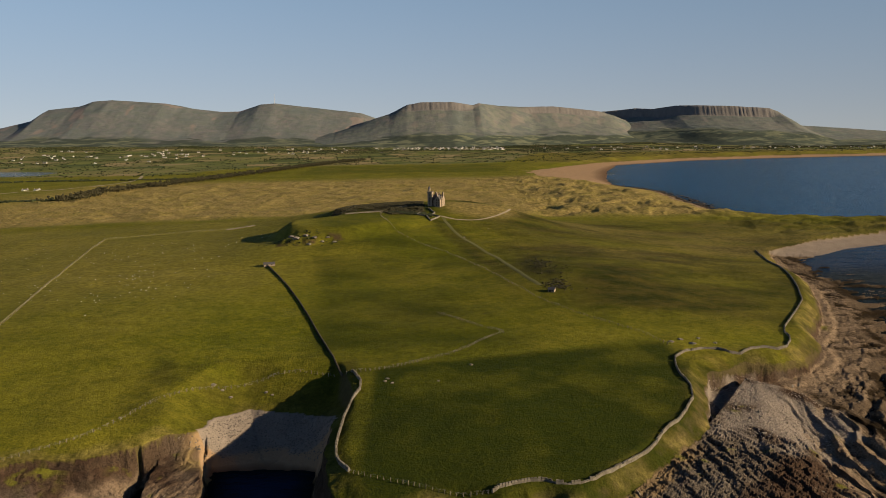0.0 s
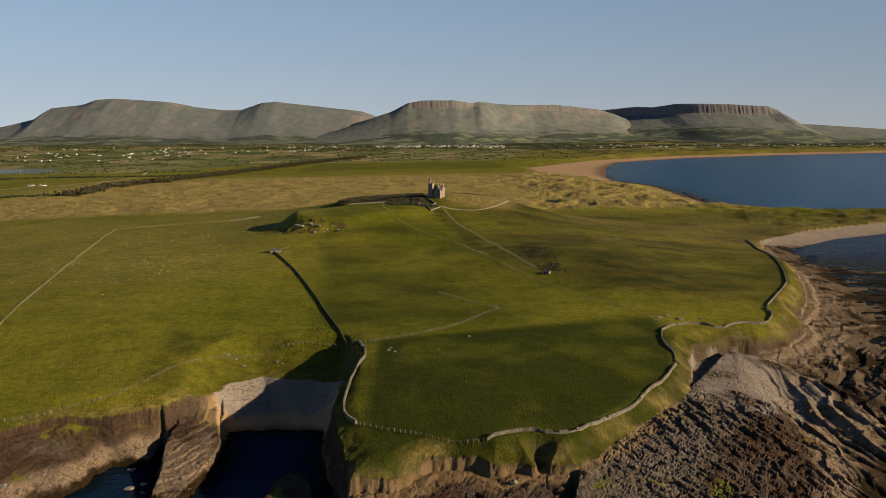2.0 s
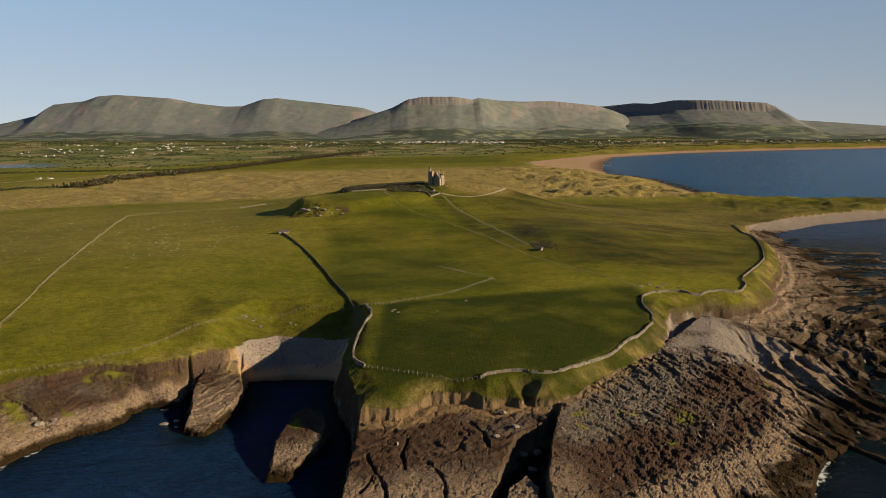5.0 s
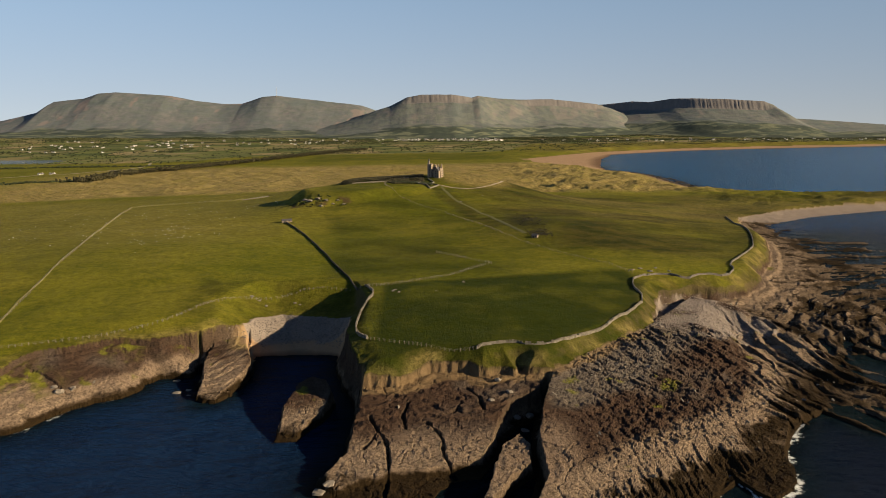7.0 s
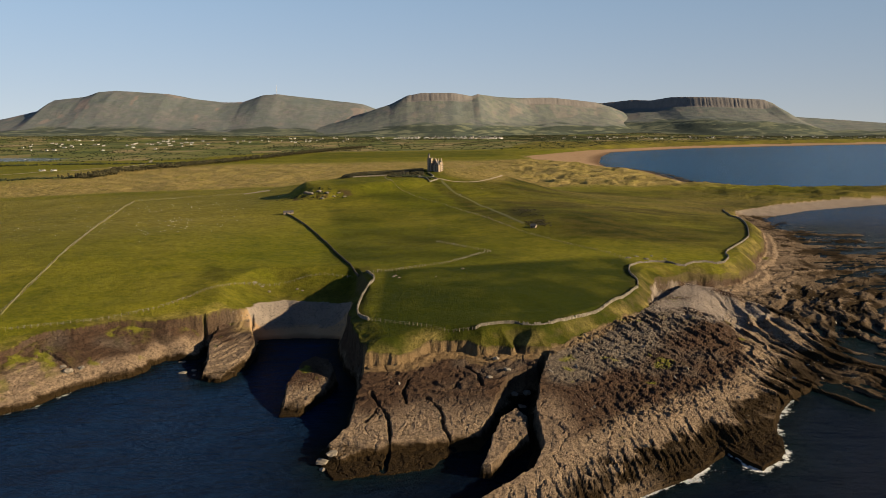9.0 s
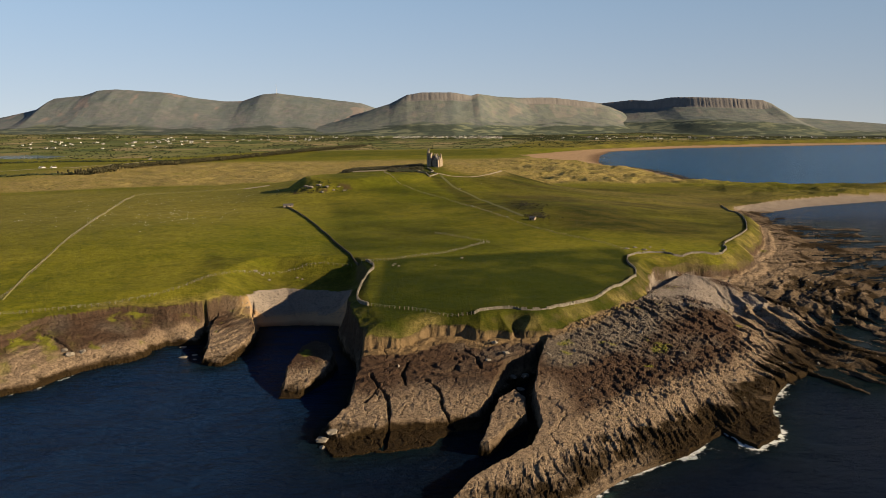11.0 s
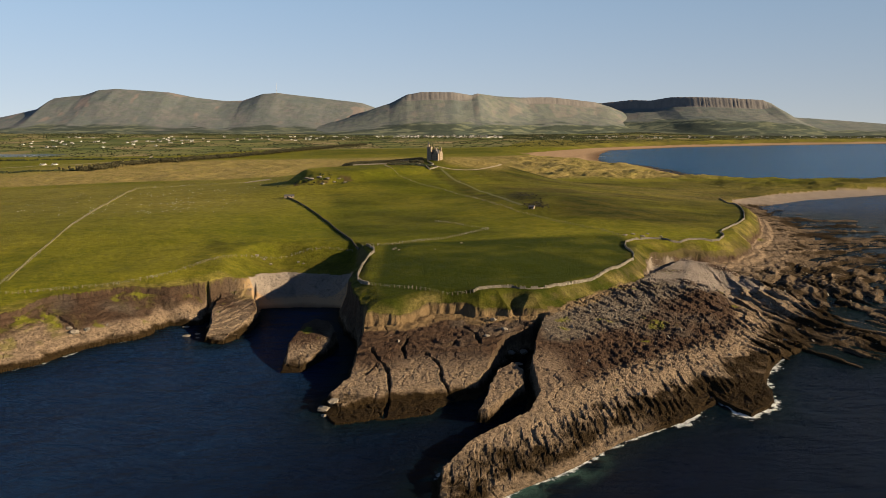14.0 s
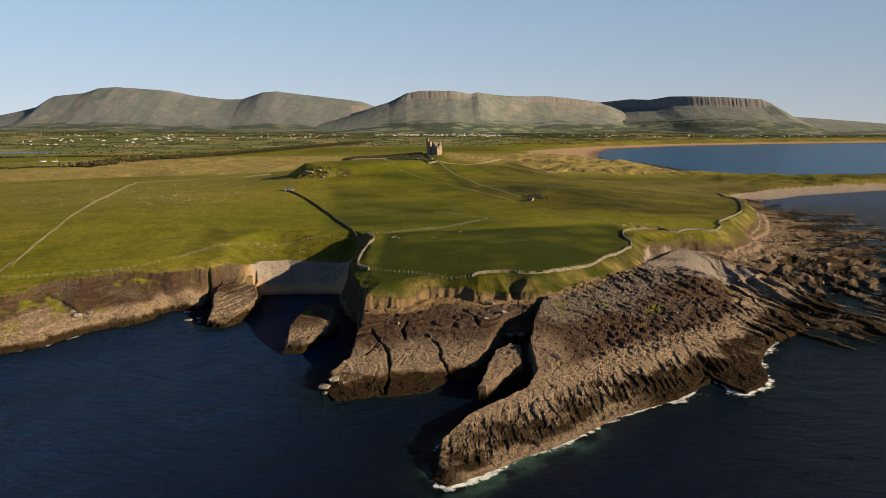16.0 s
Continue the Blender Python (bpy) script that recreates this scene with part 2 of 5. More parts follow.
    joint = np.full(x.shape, 99.0)
    plat = (x > -40) & (x < 40) & (y > 125) & (y < 215)
    for line in JOINTS:
        d = np.full(plat.sum(), 99.0)
        for (jx, jy), (kx, ky) in zip(line, line[1:]):
            px, py, ex, ey = x[plat] - jx, y[plat] - jy, kx - jx, ky - jy
            t = np.clip((px * ex + py * ey) / (ex * ex + ey * ey), 0, 1)
            d = np.minimum(d, np.hypot(px - t * ex, py - t * ey))
        joint[plat] = np.minimum(joint[plat], d + 0.7 * fbm(x[plat] / 2.5, y[plat] / 2.5, 2, 65))
    rough = rough - 2.2 * smooth(1 - joint / 0.75)
    hold = rock * smooth(firm / 2.0) * smooth(0.25 - dg / 2.5)
    z = z + rough * hold
    # reefs and pools on the low shore
    reef = rock * low * smooth((-dg - 18) / 25)
    z = np.where(reef > 0, z * (1 - 0.6 * reef) + reef * (1.5 * bed + 1.6 * fbm(x / 28, y / 28, 3, 81) - 0.2 - 1.2 * smooth((x - 230) / 80)), z)
    return z


def land(x, y):
    """Height of the ground, and the shares of turf, sand, rock and dune grass."""
    base = np.full(x.shape, 11.4)
    for hx, hy, s, h in HILLS:
        base = base + h * np.exp(-((x - hx) ** 2 + (y - hy) ** 2) / (2 * s * s))
    dune = smooth((y - 885) / 90) * smooth((1900 - y) / 250) * smooth((x + 900) / 300)
    base = base + dune * ((4.5 + 3.5 * smooth((x - 120) / 100)) * fbm(x / 45, y / 45, 5, 3, 0.6) + 3.0 * np.abs(fbm(x / 130, y / 130, 3, 8)))
    base = base + (far_plain(x, y) - 11.4) * smooth((y - 1500) / 500)
    base = base + 0.5 * fbm(x / 25, y / 25, 3, 21) * smooth((900 - y) / 200) + (1.2 + 0.7 * smooth((y - 430) / 80) * smooth((1500 - y) / 300)) * fbm(x / 90, y / 60, 4, 22)
    base = base + 3.5 * fbm(x / 22, y / 22, 3, 29) * smooth((x - 340) / 60) * smooth((y - 740) / 40) * smooth((960 - y) / 60)
    wob = 1.6 * fbm(x / 7, y / 7, 3, 31) + 0.3 * fbm(x / 2.2, y / 2.2, 2, 37)
    near = y < 1000
    dg, edge = outline(x, y, TURF)
    inner = dg
    # crag on the hill's shoulder
    cr = np.hypot((x + 92) / 1.7, y - 606) + 5 * fbm(x / 9, y / 9, 3, 24)
    base = base + 3.0 * smooth((15 - cr) / 7)
    # steep-sided green knoll between the crag and the castle
    kx, ky = 66.0, 66.0
    kt = np.clip(((x + 76) * kx + (y - 656) * ky) / (kx * kx + ky * ky), 0, 1)
    kd = np.hypot(x + 76 - kt * kx, y - 656 - kt * ky) + 6 * fbm(x / 40, y / 40, 2, 27)
    base = np.where(y < 900, base + np.maximum(46.5 - base, 0) * smooth((62 - kd) / 30), base)
    # level ground behind it, under the thicket and the castle
    kx, ky = 73.0, 38.0
    kt = np.clip(((x + 40) * kx + (y - 755) * ky) / (kx * kx + ky * ky), 0, 1)
    kd = np.hypot(x + 40 - kt * kx, y - 755 - kt * ky) + 5 * fbm(x / 35, y / 35, 2, 28)
    base = np.where(y < 950, base + np.maximum(46.8 - base, 0) * smooth((64 - kd) / 34), base)
    dg = dg + np.where(near, wob, 8 * fbm(x / 60, y / 60, 3, 33))
    ds, _ = outline(x, y, COAST)
    ds = ds + np.where(near, 1.4 * fbm(x / 5, y / 5, 3, 41), 4 * fbm(x / 50, y / 50, 3, 43))
    turf_z = edge + (base - edge) * smooth((inner + 2.5) / np.where(near, 11.0 + 13.0 * smooth((-95 - x) / 20) + 30.0 * smooth((x + 130) / 50) * smooth((-24 - x) / 14) * smooth((y - 262) / 40), 60.0)) + np.where(near, 0.45 * fbm(x / 4, y / 4, 3, 34) * smooth(1 - inner / 14), 0)
    # shore between the turf's edge and the water
    r = np.clip(ds / np.maximum(ds - dg, 0.1), 0, 1)
    cove = smooth((x + 90) / 10) * smooth((-22 - x) / 8) * smooth((y - 255) / 12) * smooth((340 - y) / 20)
    beach = np.maximum(cove, smooth((y - 660) / 40))
    low = smooth((x - 115) / 40)
    apron = edge * (0.08 + 0.50 * r ** 1.1) * (1 - 0.5 * low)
    bench = smooth((-98 - x) / 14)
    apron = apron * (1 - bench) + bench * edge * (0.04 + 0.78 * r ** 0.75)
    apron = apron * (1 - 0.68 * smooth((x + 36) / 6) * smooth((62 - x) / 20) * smooth((170 - y) / 12))
    ledge = 0.5 + 1.2 * fbm(x / 8, y / 8, 2, 35)
    foot = 2.6 + 1.2 * ledge + 4.5 * low
    face = dg + (1 - low) * (0.5 * fbm(x / 1.9, y / 1.9, 2, 38) - 0.1)
    fall = 0.8 * smooth(1 - (-face) / (foot * 0.5)) + 0.2 * smooth(1 - (-face - 1.0 * foot) / (foot * 0.5))
    fall = np.where(dg > 0, 1, fall)
    shore_z = apron + (edge - apron) * fall
    sandy = edge * r ** 1.25
    shore_z = shore_z * (1 - beach) + sandy * beach
    z = np.where(dg > 0, turf_z, np.where(ds > 0, shore_z, -0.25 + np.maximum(ds * 0.35, -9)))
    rocky = smooth((y - 880) / 30) * smooth((1450 - y) / 60)
    rock = np.where((dg <= -1.5 * low) & (beach < 0.5) & near, 1.0, 0.0)
    rock = np.where((dg <= 0) & (rocky > 0.5), 1.0, rock)
    # tilted slabs
    sl = np.full(x.shape, -50.0)
    box = (x > -130) & (x < 200) & (y > 60) & (y < 345)
    bx, by = x[box], y[box]
    front = np.full(bx.shape, 1e9)
    for (ax, ay), (cx, cy) in zip(SHORE_POINT[4:16], SHORE_POINT[5:17]):
        ex, ey = cx - ax, cy - ay
        t = np.clip(((bx - ax) * ex + (by - ay) * ey) / (ex * ex + ey * ey), 0, 1)
        front = np.minimum(front, np.hypot(bx - ax - t * ex, by - ay - t * ey))
    slab = np.full(bx.shape, -50.0)
    sd = np.full(bx.shape, -99.0)
    for pts, (a, b, c), rim in SLABS:
        d, _ = outline(bx, by, pts)
        d = d + (0.35 if rim == 2.0 else 0.9) * fbm(bx / 3.5, by / 3.5, 3, 61)
        p = np.minimum(a + b * bx + c * by, 12.5 - 0.03 * np.maximum(bx - 58, 0))
        if rim == 2.0:
            p = np.minimum(p + 1.4 * smooth((130 - bx) / 40), 0.4 + 0.30 * front)
        p = np.where(d > 0, np.minimum(p, p * smooth(d / rim) + 0.25 * d), -50)
        slab = np.maximum(slab, np.where(d > 0, p, -50))
        sd = np.maximum(sd, d)
    sl[box] = slab
    firm = ds.copy()
    firm[box] = np.maximum(ds[box], sd)
    z = np.where((dg <= 0) & (sl > -40), np.maximum(sl, np.where(ds > 0, np.minimum(z, sl + 2.0 + 9 * smooth(1 + dg / 3.0)), -9)), z)
    # broken beds, ledges and joints in the rock
    k = rock > 0
    if k.any():
        z[k] = rock_relief(x[k], y[k], z[k], rock[k], low[k], dg[k], firm[k])
    # lake basin
    if (y > 2000).any():
        dl, _ = outline(x, y, LAKE)
        z = np.where(dl > -40, np.minimum(z, LAKE_Z + 0.6 - 0.15 * dl), z)
    sand = np.where(dg <= 0, beach * (1 - rocky), 0.0)
    sand = np.where((x > 300) & (x < 480) & (y > 1650) & (y < 2050) & (dg < 60), np.maximum(sand, 0.75 * (vnoise(x / 30, y / 30, 88) > 0.45)), sand)
    turf = np.where(dg > 0.0, 1.0, 0.0)
    return z, turf, sand, rock, dune, dg, ds


LAKE_Z = 11.5


def land_all(X, Y, chunk=16000):
    """land() over large arrays, piece by piece."""
    x, y = X.ravel(), Y.ravel()
    pieces = [land(x[i:i + chunk], y[i:i + chunk]) for i in range(0, len(x), chunk)]
    return [np.concatenate(p).reshape(X.shape) for p in zip(*pieces)]


def ground_z(x, y):
    """Height of the ground at one place."""
    return float(land(np.array([float(x)]), np.array([float(y)]))[0][0])


def grid_mesh(name, X, Y, Z, attrs=(), keep=None, flat=None):
    """A sheet from 2D arrays of places, with one float attribute per named array."""
    n, m = X.shape
    co = np.stack([X, Y, Z], -1).reshape(-1, 3).astype(np.float32)
    i = np.arange(n * m).reshape(n, m)
    quads = np.stack([i[:-1, :-1], i[:-1, 1:], i[1:, 1:], i[1:, :-1]], -1).reshape(-1, 4)
    if keep is not None:
        quads = quads[keep[quads].any(1)]
    me = bpy.data.meshes.new(name)
    me.vertices.add(len(co))
    me.vertices.foreach_set("co", co.ravel())
    me.loops.add(quads.size)
    me.loops.foreach_set("vertex_index", quads.ravel().astype(np.int32))
    me.polygons.add(len(quads))
    me.polygons.foreach_set("loop_start", np.arange(0, quads.size, 4, dtype=np.int32))
    soft_faces = np.ones(len(quads), dtype=bool) if flat is None else ~(flat.ravel()[quads] > 0.5).all(1)
    me.polygons.foreach_set("use_smooth", soft_faces)
    me.update(calc_edges=True)
    for key, values in attrs:
        at = me.attributes.new(key, "FLOAT", "POINT")
        at.data.foreach_set("value", np.ascontiguousarray(values, dtype=np.float32).ravel())
    return me


# ---- materials ----
def material(name, rough=0.9, spec=0.3):
    m = bpy.data.materials.new(name)
    m.use_nodes = True
    b = m.node_tree.nodes["Principled BSDF"]
    b.inputs["Roughness"].default_value = rough
    b.inputs["Specular IOR Level"].default_value = spec
    return m, m.node_tree.nodes, m.node_tree.links, b


def node(nodes, kind, **kw):
    n = nodes.new(kind)
    for k, v in kw.items():
        n.inputs[k].default_value = v
    return n


def noise_node(m, scale, detail=4.0, rough=0.55, stretch=(1, 1, 1)):
    nodes, links = m.node_tree.nodes, m.node_tree.links
    co = nodes.new("ShaderNodeNewGeometry")
    mp = nodes.new("ShaderNodeMapping")
    mp.inputs["Scale"].default_value = stretch
    links.new(co.outputs["Position"], mp.inputs["Vector"])
    n = node(nodes, "ShaderNodeTexNoise", Scale=scale, Detail=detail, Roughness=rough)
    links.new(mp.outputs[0], n.inputs["Vector"])
    return n.outputs["Fac"]


def ramp(m, fac, stops):
    r = m.node_tree.nodes.new("ShaderNodeValToRGB")
    while len(r.color_ramp.elements) < len(stops):
        r.color_ramp.elements.new(0.5)
    for e, (p, c) in zip(r.color_ramp.elements, stops):
        e.position, e.color = p, (*c, 1)
    m.node_tree.links.new(fac, r.inputs[0])
    return r.outputs[0]


def mix(m, fac, a, b, mode="MIX"):
    n = m.node_tree.nodes.new("ShaderNodeMix")
    n.data_type, n.blend_type = "RGBA", mode
    for sock, v in ((n.inputs[0], fac), (n.inputs[6], a), (n.inputs[7], b)):
        if isinstance(v, (int, float)):
            sock.default_value = v
        elif isinstance(v, tuple):
            sock.default_value = (*v, 1)
        else:
            m.node_tree.links.new(v, sock)
    return n.outputs[2]


def attr(m, name):
    n = m.node_tree.nodes.new("ShaderNodeAttribute")
    n.attribute_name = name
    return n.outputs["Fac"]


def calc(m, op, a, b=0.5, clamp=False):
    n = m.node_tree.nodes.new("ShaderNodeMath")
    n.operation, n.use_clamp = op, clamp
    for sock, v in zip(n.inputs, (a, b)):
        if isinstance(v, (int, float)):
            sock.default_value = v
        else:
            m.node_tree.links.new(v, sock)
    return n.outputs[0]


def bump(m, fac, strength, distance):
    n = node(m.node_tree.nodes, "ShaderNodeBump", Strength=strength, Distance=distance)
    m.node_tree.links.new(fac, n.inputs["Height"])
    return n.outputs[0]


def height_band(m, lo, hi):
    """0 below lo, 1 above hi (world z)."""
    g = m.node_tree.nodes.new("ShaderNodeNewGeometry")
    s = m.node_tree.nodes.new("ShaderNodeSeparateXYZ")
    m.node_tree.links.new(g.outputs["Position"], s.inputs[0])
    r = node(m.node_tree.nodes, "ShaderNodeMapRange")
    r.inputs["From Min"].default_value, r.inputs["From Max"].default_value = lo, hi
    m.node_tree.links.new(s.outputs[2], r.inputs[0])
    return r.outputs[0]
def ground_material():
    m, nodes, links, b = material("turf_rock_and_sand", 0.95, 0.04)
    big, mid, fine = noise_node(m, 0.012, 3), noise_node(m, 0.07, 5, 0.65), noise_node(m, 0.9, 5, 0.7)
    green = mix(m, mid, (0.09218, 0.1044, 0.006526), (0.177, 0.1656, 0.01142))
    olive = mix(m, mid, (0.1632, 0.1526, 0.01468), (0.2325, 0.1999, 0.02447))
    grass = mix(m, ramp(m, big, [(0.38, (0, 0, 0)), (0.66, (1, 1, 1))]), green, olive)
    tuft = noise_node(m, 0.28, 6, 0.72)
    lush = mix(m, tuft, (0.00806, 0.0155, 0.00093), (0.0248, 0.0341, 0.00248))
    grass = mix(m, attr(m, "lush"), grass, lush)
    patch = noise_node(m, 0.045, 4, 0.7, (1.0,1.6,1.0))
    grass = mix(m, attr(m, "heath"), grass, mix(m, ramp(m, patch, [(0.35, (0, 0, 0)), (0.65, (1, 1, 1))]), (0.02108, 0.0217, 0.00434), (0.0775, 0.06076, 0.01364)))
    grass = mix(m, ramp(m, patch, [(0.36, (0.5, 0.5, 0.5)), (0.56, (0, 0, 0))]), grass, mix(m, 0.55, grass, (0.0186, 0.0279, 0.0031)))
    grass = mix(m, ramp(m, tuft, [(0.32, (0.7, 0.7, 0.7)), (0.6, (0, 0, 0))]), grass, mix(m, 0.6, grass, (0.0124, 0.0217, 0.00248)))
    grass = mix(m, attr(m, "dry"), grass, mix(m, ramp(m, tuft, [(0.35, (0, 0, 0)), (0.62, (1, 1, 1))]), (0.1116, 0.0837, 0.0248), (0.372, 0.2821, 0.1116)))
    field = ramp(m, attr(m, "field"), [(0.0, (0.05303, 0.06934, 0.02611)), (0.25, (0.1142, 0.1264, 0.03916)), (0.5, (0.1632, 0.1452, 0.06363)), (0.72, (0.07179, 0.08974, 0.03263)), (0.85, (0.2611, 0.1999, 0.1142)), (1.0, (0.1509, 0.1346, 0.05711))])
    speck = noise_node(m, 1.1, 8, 0.8)
    grass = mix(m, ramp(m, speck, [(0.40, (0.6, 0.6, 0.6)), (0.54, (0, 0, 0))]), grass, mix(m, 0.6, grass, (0.0093, 0.01364, 0.00186)))
    grass = mix(m, attr(m, "farmed"), grass, field)
    grass = mix(m, ramp(m, fine, [(0.3, (0.55, 0.55, 0.55)), (0.7, (0, 0, 0))]), grass, mix(m, 0.5, grass, (0.0186, 0.0279, 0.00496)))
    # shore zones: weed below, bare washed rock, black lichen and weathered rock above
    blotch = noise_node(m, 0.16, 5, 0.7)
    upper = mix(m, blotch, (0.02232, 0.01426, 0.01054), (0.0806, 0.0496, 0.03348))
    upper = mix(m, attr(m, "pale"), upper, mix(m, fine, (0.0527, 0.04464, 0.0372), (0.1674, 0.1426, 0.1178)))
    bare = mix(m, fine, (0.118, 0.084, 0.056), (0.262, 0.198, 0.142))
    zone = calc(m, "ADD", height_band(m, 1.6, 7.5), calc(m, "MULTIPLY", calc(m, "SUBTRACT", blotch, 0.5), 1.1))
    upper = mix(m, attr(m, "washed"), upper, mix(m, blotch, (0.0868, 0.062, 0.04464), (0.2356, 0.1736, 0.124)))
    stone = mix(m, ramp(m, zone, [(0.40, (0, 0, 0)), (0.72, (1, 1, 1))]), bare, upper)
    stone = mix(m, attr(m, "tan"), stone, bare)
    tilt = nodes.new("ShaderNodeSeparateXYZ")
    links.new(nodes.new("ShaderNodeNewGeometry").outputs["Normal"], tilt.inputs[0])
    # steeper faces mix towards a darker brown
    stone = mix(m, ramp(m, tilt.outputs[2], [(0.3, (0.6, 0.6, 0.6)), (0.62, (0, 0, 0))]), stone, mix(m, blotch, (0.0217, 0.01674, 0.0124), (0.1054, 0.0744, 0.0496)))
    stone = mix(m, ramp(m, fine, [(0.34, (0.6, 0.6, 0.6)), (0.52, (0, 0, 0))]), stone, (0.0186, 0.01488, 0.0124))
    wet = calc(m, "ADD", height_band(m, 0.2, 5.8), calc(m, "MULTIPLY", calc(m, "SUBTRACT", blotch, 0.5), 1.0))
    weed = ramp(m, wet, [(0.28, (1, 1, 1)), (0.5, (0, 0, 0))])
    weed = calc(m, "MULTIPLY", weed, calc(m, "SUBTRACT", 1.0, attr(m, "clean"), True))
    weed = calc(m, "MAXIMUM", weed, attr(m, "weedy"))
    stone = mix(m, weed, stone, mix(m, fine, (0.00868, 0.0062, 0.00372), (0.031, 0.01984, 0.00868)))
    sand = mix(m, mid, (0.2232, 0.1457, 0.0868), (0.2976, 0.2046, 0.1271))
    sand = mix(m, ramp(m, height_band(m, 0.0, 1.6), [(0.1, (1, 1, 1)), (0.9, (0, 0, 0))]), sand, (0.124, 0.0775, 0.0465))
    grit = noise_node(m, 1.7, 7, 0.8, (1.0,0.55,1.0))
    stone = mix(m, ramp(m, grit, [(0.37, (0.55, 0.55, 0.55)), (0.50, (0, 0, 0))]), stone, mix(m, 0.75, stone, (0.00744, 0.00558, 0.00434)))
    stone = mix(m, calc(m, "MULTIPLY", attr(m, "earth"), 0.65), stone, mix(m, blotch, (0.093, 0.062, 0.031), (0.248, 0.1736, 0.093)))
    stone = mix(m, calc(m, "MULTIPLY", attr(m, "moss"), ramp(m, tilt.outputs[2], [(0.55, (0, 0, 0)), (0.78, (1, 1, 1))])), stone, mix(m, fine, (0.06118, 0.06526, 0.008158), (0.155, 0.1509, 0.02121)))
    bank = mix(m, fine, (0.0279, 0.02046, 0.0124), (0.1054, 0.0775, 0.0465))
    grass = mix(m, ramp(m, calc(m, "ADD", tilt.outputs[2], calc(m, "MULTIPLY", calc(m, "SUBTRACT", blotch, 0.5), 0.25)), [(0.60, (0.6, 0.6, 0.6)), (0.76, (0, 0, 0))]), grass, bank)
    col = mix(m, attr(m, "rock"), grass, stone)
    col = mix(m, attr(m, "sand"), col, sand)
    col = mix(m, attr(m, "shingle"), col, mix(m, calc(m, "ADD", calc(m, "MULTIPLY", fine, 0.5), calc(m, "MULTIPLY", mid, 0.5)), (0.058, 0.050, 0.044), (0.290, 0.245, 0.212)))
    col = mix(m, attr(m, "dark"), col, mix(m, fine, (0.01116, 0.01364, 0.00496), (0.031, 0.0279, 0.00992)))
    links.new(col, b.inputs["Base Color"])
    h = calc(m, "ADD", calc(m, "MULTIPLY", fine, 0.6), calc(m, "ADD", mid, calc(m, "MULTIPLY", calc(m, "MULTIPLY", grit, attr(m, "rock")), 0.55)))
    links.new(bump(m, h, 0.9, 1.2), b.inputs["Normal"])
    return m


def sea_material():
    m, nodes, links, b = material("sea_water", 0.2, 0.10)
    b.inputs["IOR"].default_value = 1.16
    depth = attr(m, "depth")
    mid = noise_node(m, 0.03, 4)
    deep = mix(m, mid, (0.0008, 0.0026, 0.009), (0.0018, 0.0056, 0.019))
    # left-hand water painted bluer for the paler sky it mirrors
    deep = mix(m, attr(m, "sky_tint"), deep, mix(m, mid, (0.0032, 0.011, 0.035), (0.0075, 0.029, 0.083)))
    # bay base colour holds the blue sky reflected at grazing angles
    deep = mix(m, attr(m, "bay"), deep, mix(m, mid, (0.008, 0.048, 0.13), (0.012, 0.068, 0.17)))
    col = mix(m, ramp(m, depth, [(0.0, (1, 1, 1)), (0.45, (0.25, 0.25, 0.25)), (1.0, (0, 0, 0))]), deep, (0.003, 0.008, 0.010))
    col = mix(m, attr(m, "shoal"), col, mix(m, mid, (0.020, 0.050, 0.046), (0.045, 0.085, 0.072)))
    foam = attr(m, "foam")
    lace = noise_node(m, 0.42, 8, 0.78)
    white = ramp(m, calc(m, "ADD", foam, calc(m, "MULTIPLY", calc(m, "SUBTRACT", lace, 0.5), 3.6)), [(0.72, (0, 0, 0)), (1.25, (0.85, 0.85, 0.85))])
    white = calc(m, "MULTIPLY", white, calc(m, "MULTIPLY", foam, 3.0, True))
    col = mix(m, white, col, (0.75, 0.78, 0.8))
    links.new(col, b.inputs["Base Color"])
    links.new(mix(m, white, (0.17, 0.17, 0.17), (0.9, 0.9, 0.9)), b.inputs["Roughness"])
    w = calc(m, "ADD", noise_node(m, 0.42, 7, 0.72, (0.5, 1.0, 1)), calc(m, "MULTIPLY", noise_node(m, 0.11, 3, 0.6, (0.45, 1.0, 1)), 3.2))
    links.new(bump(m, w, 1.0, 2.2), b.inputs["Normal"])
    return m


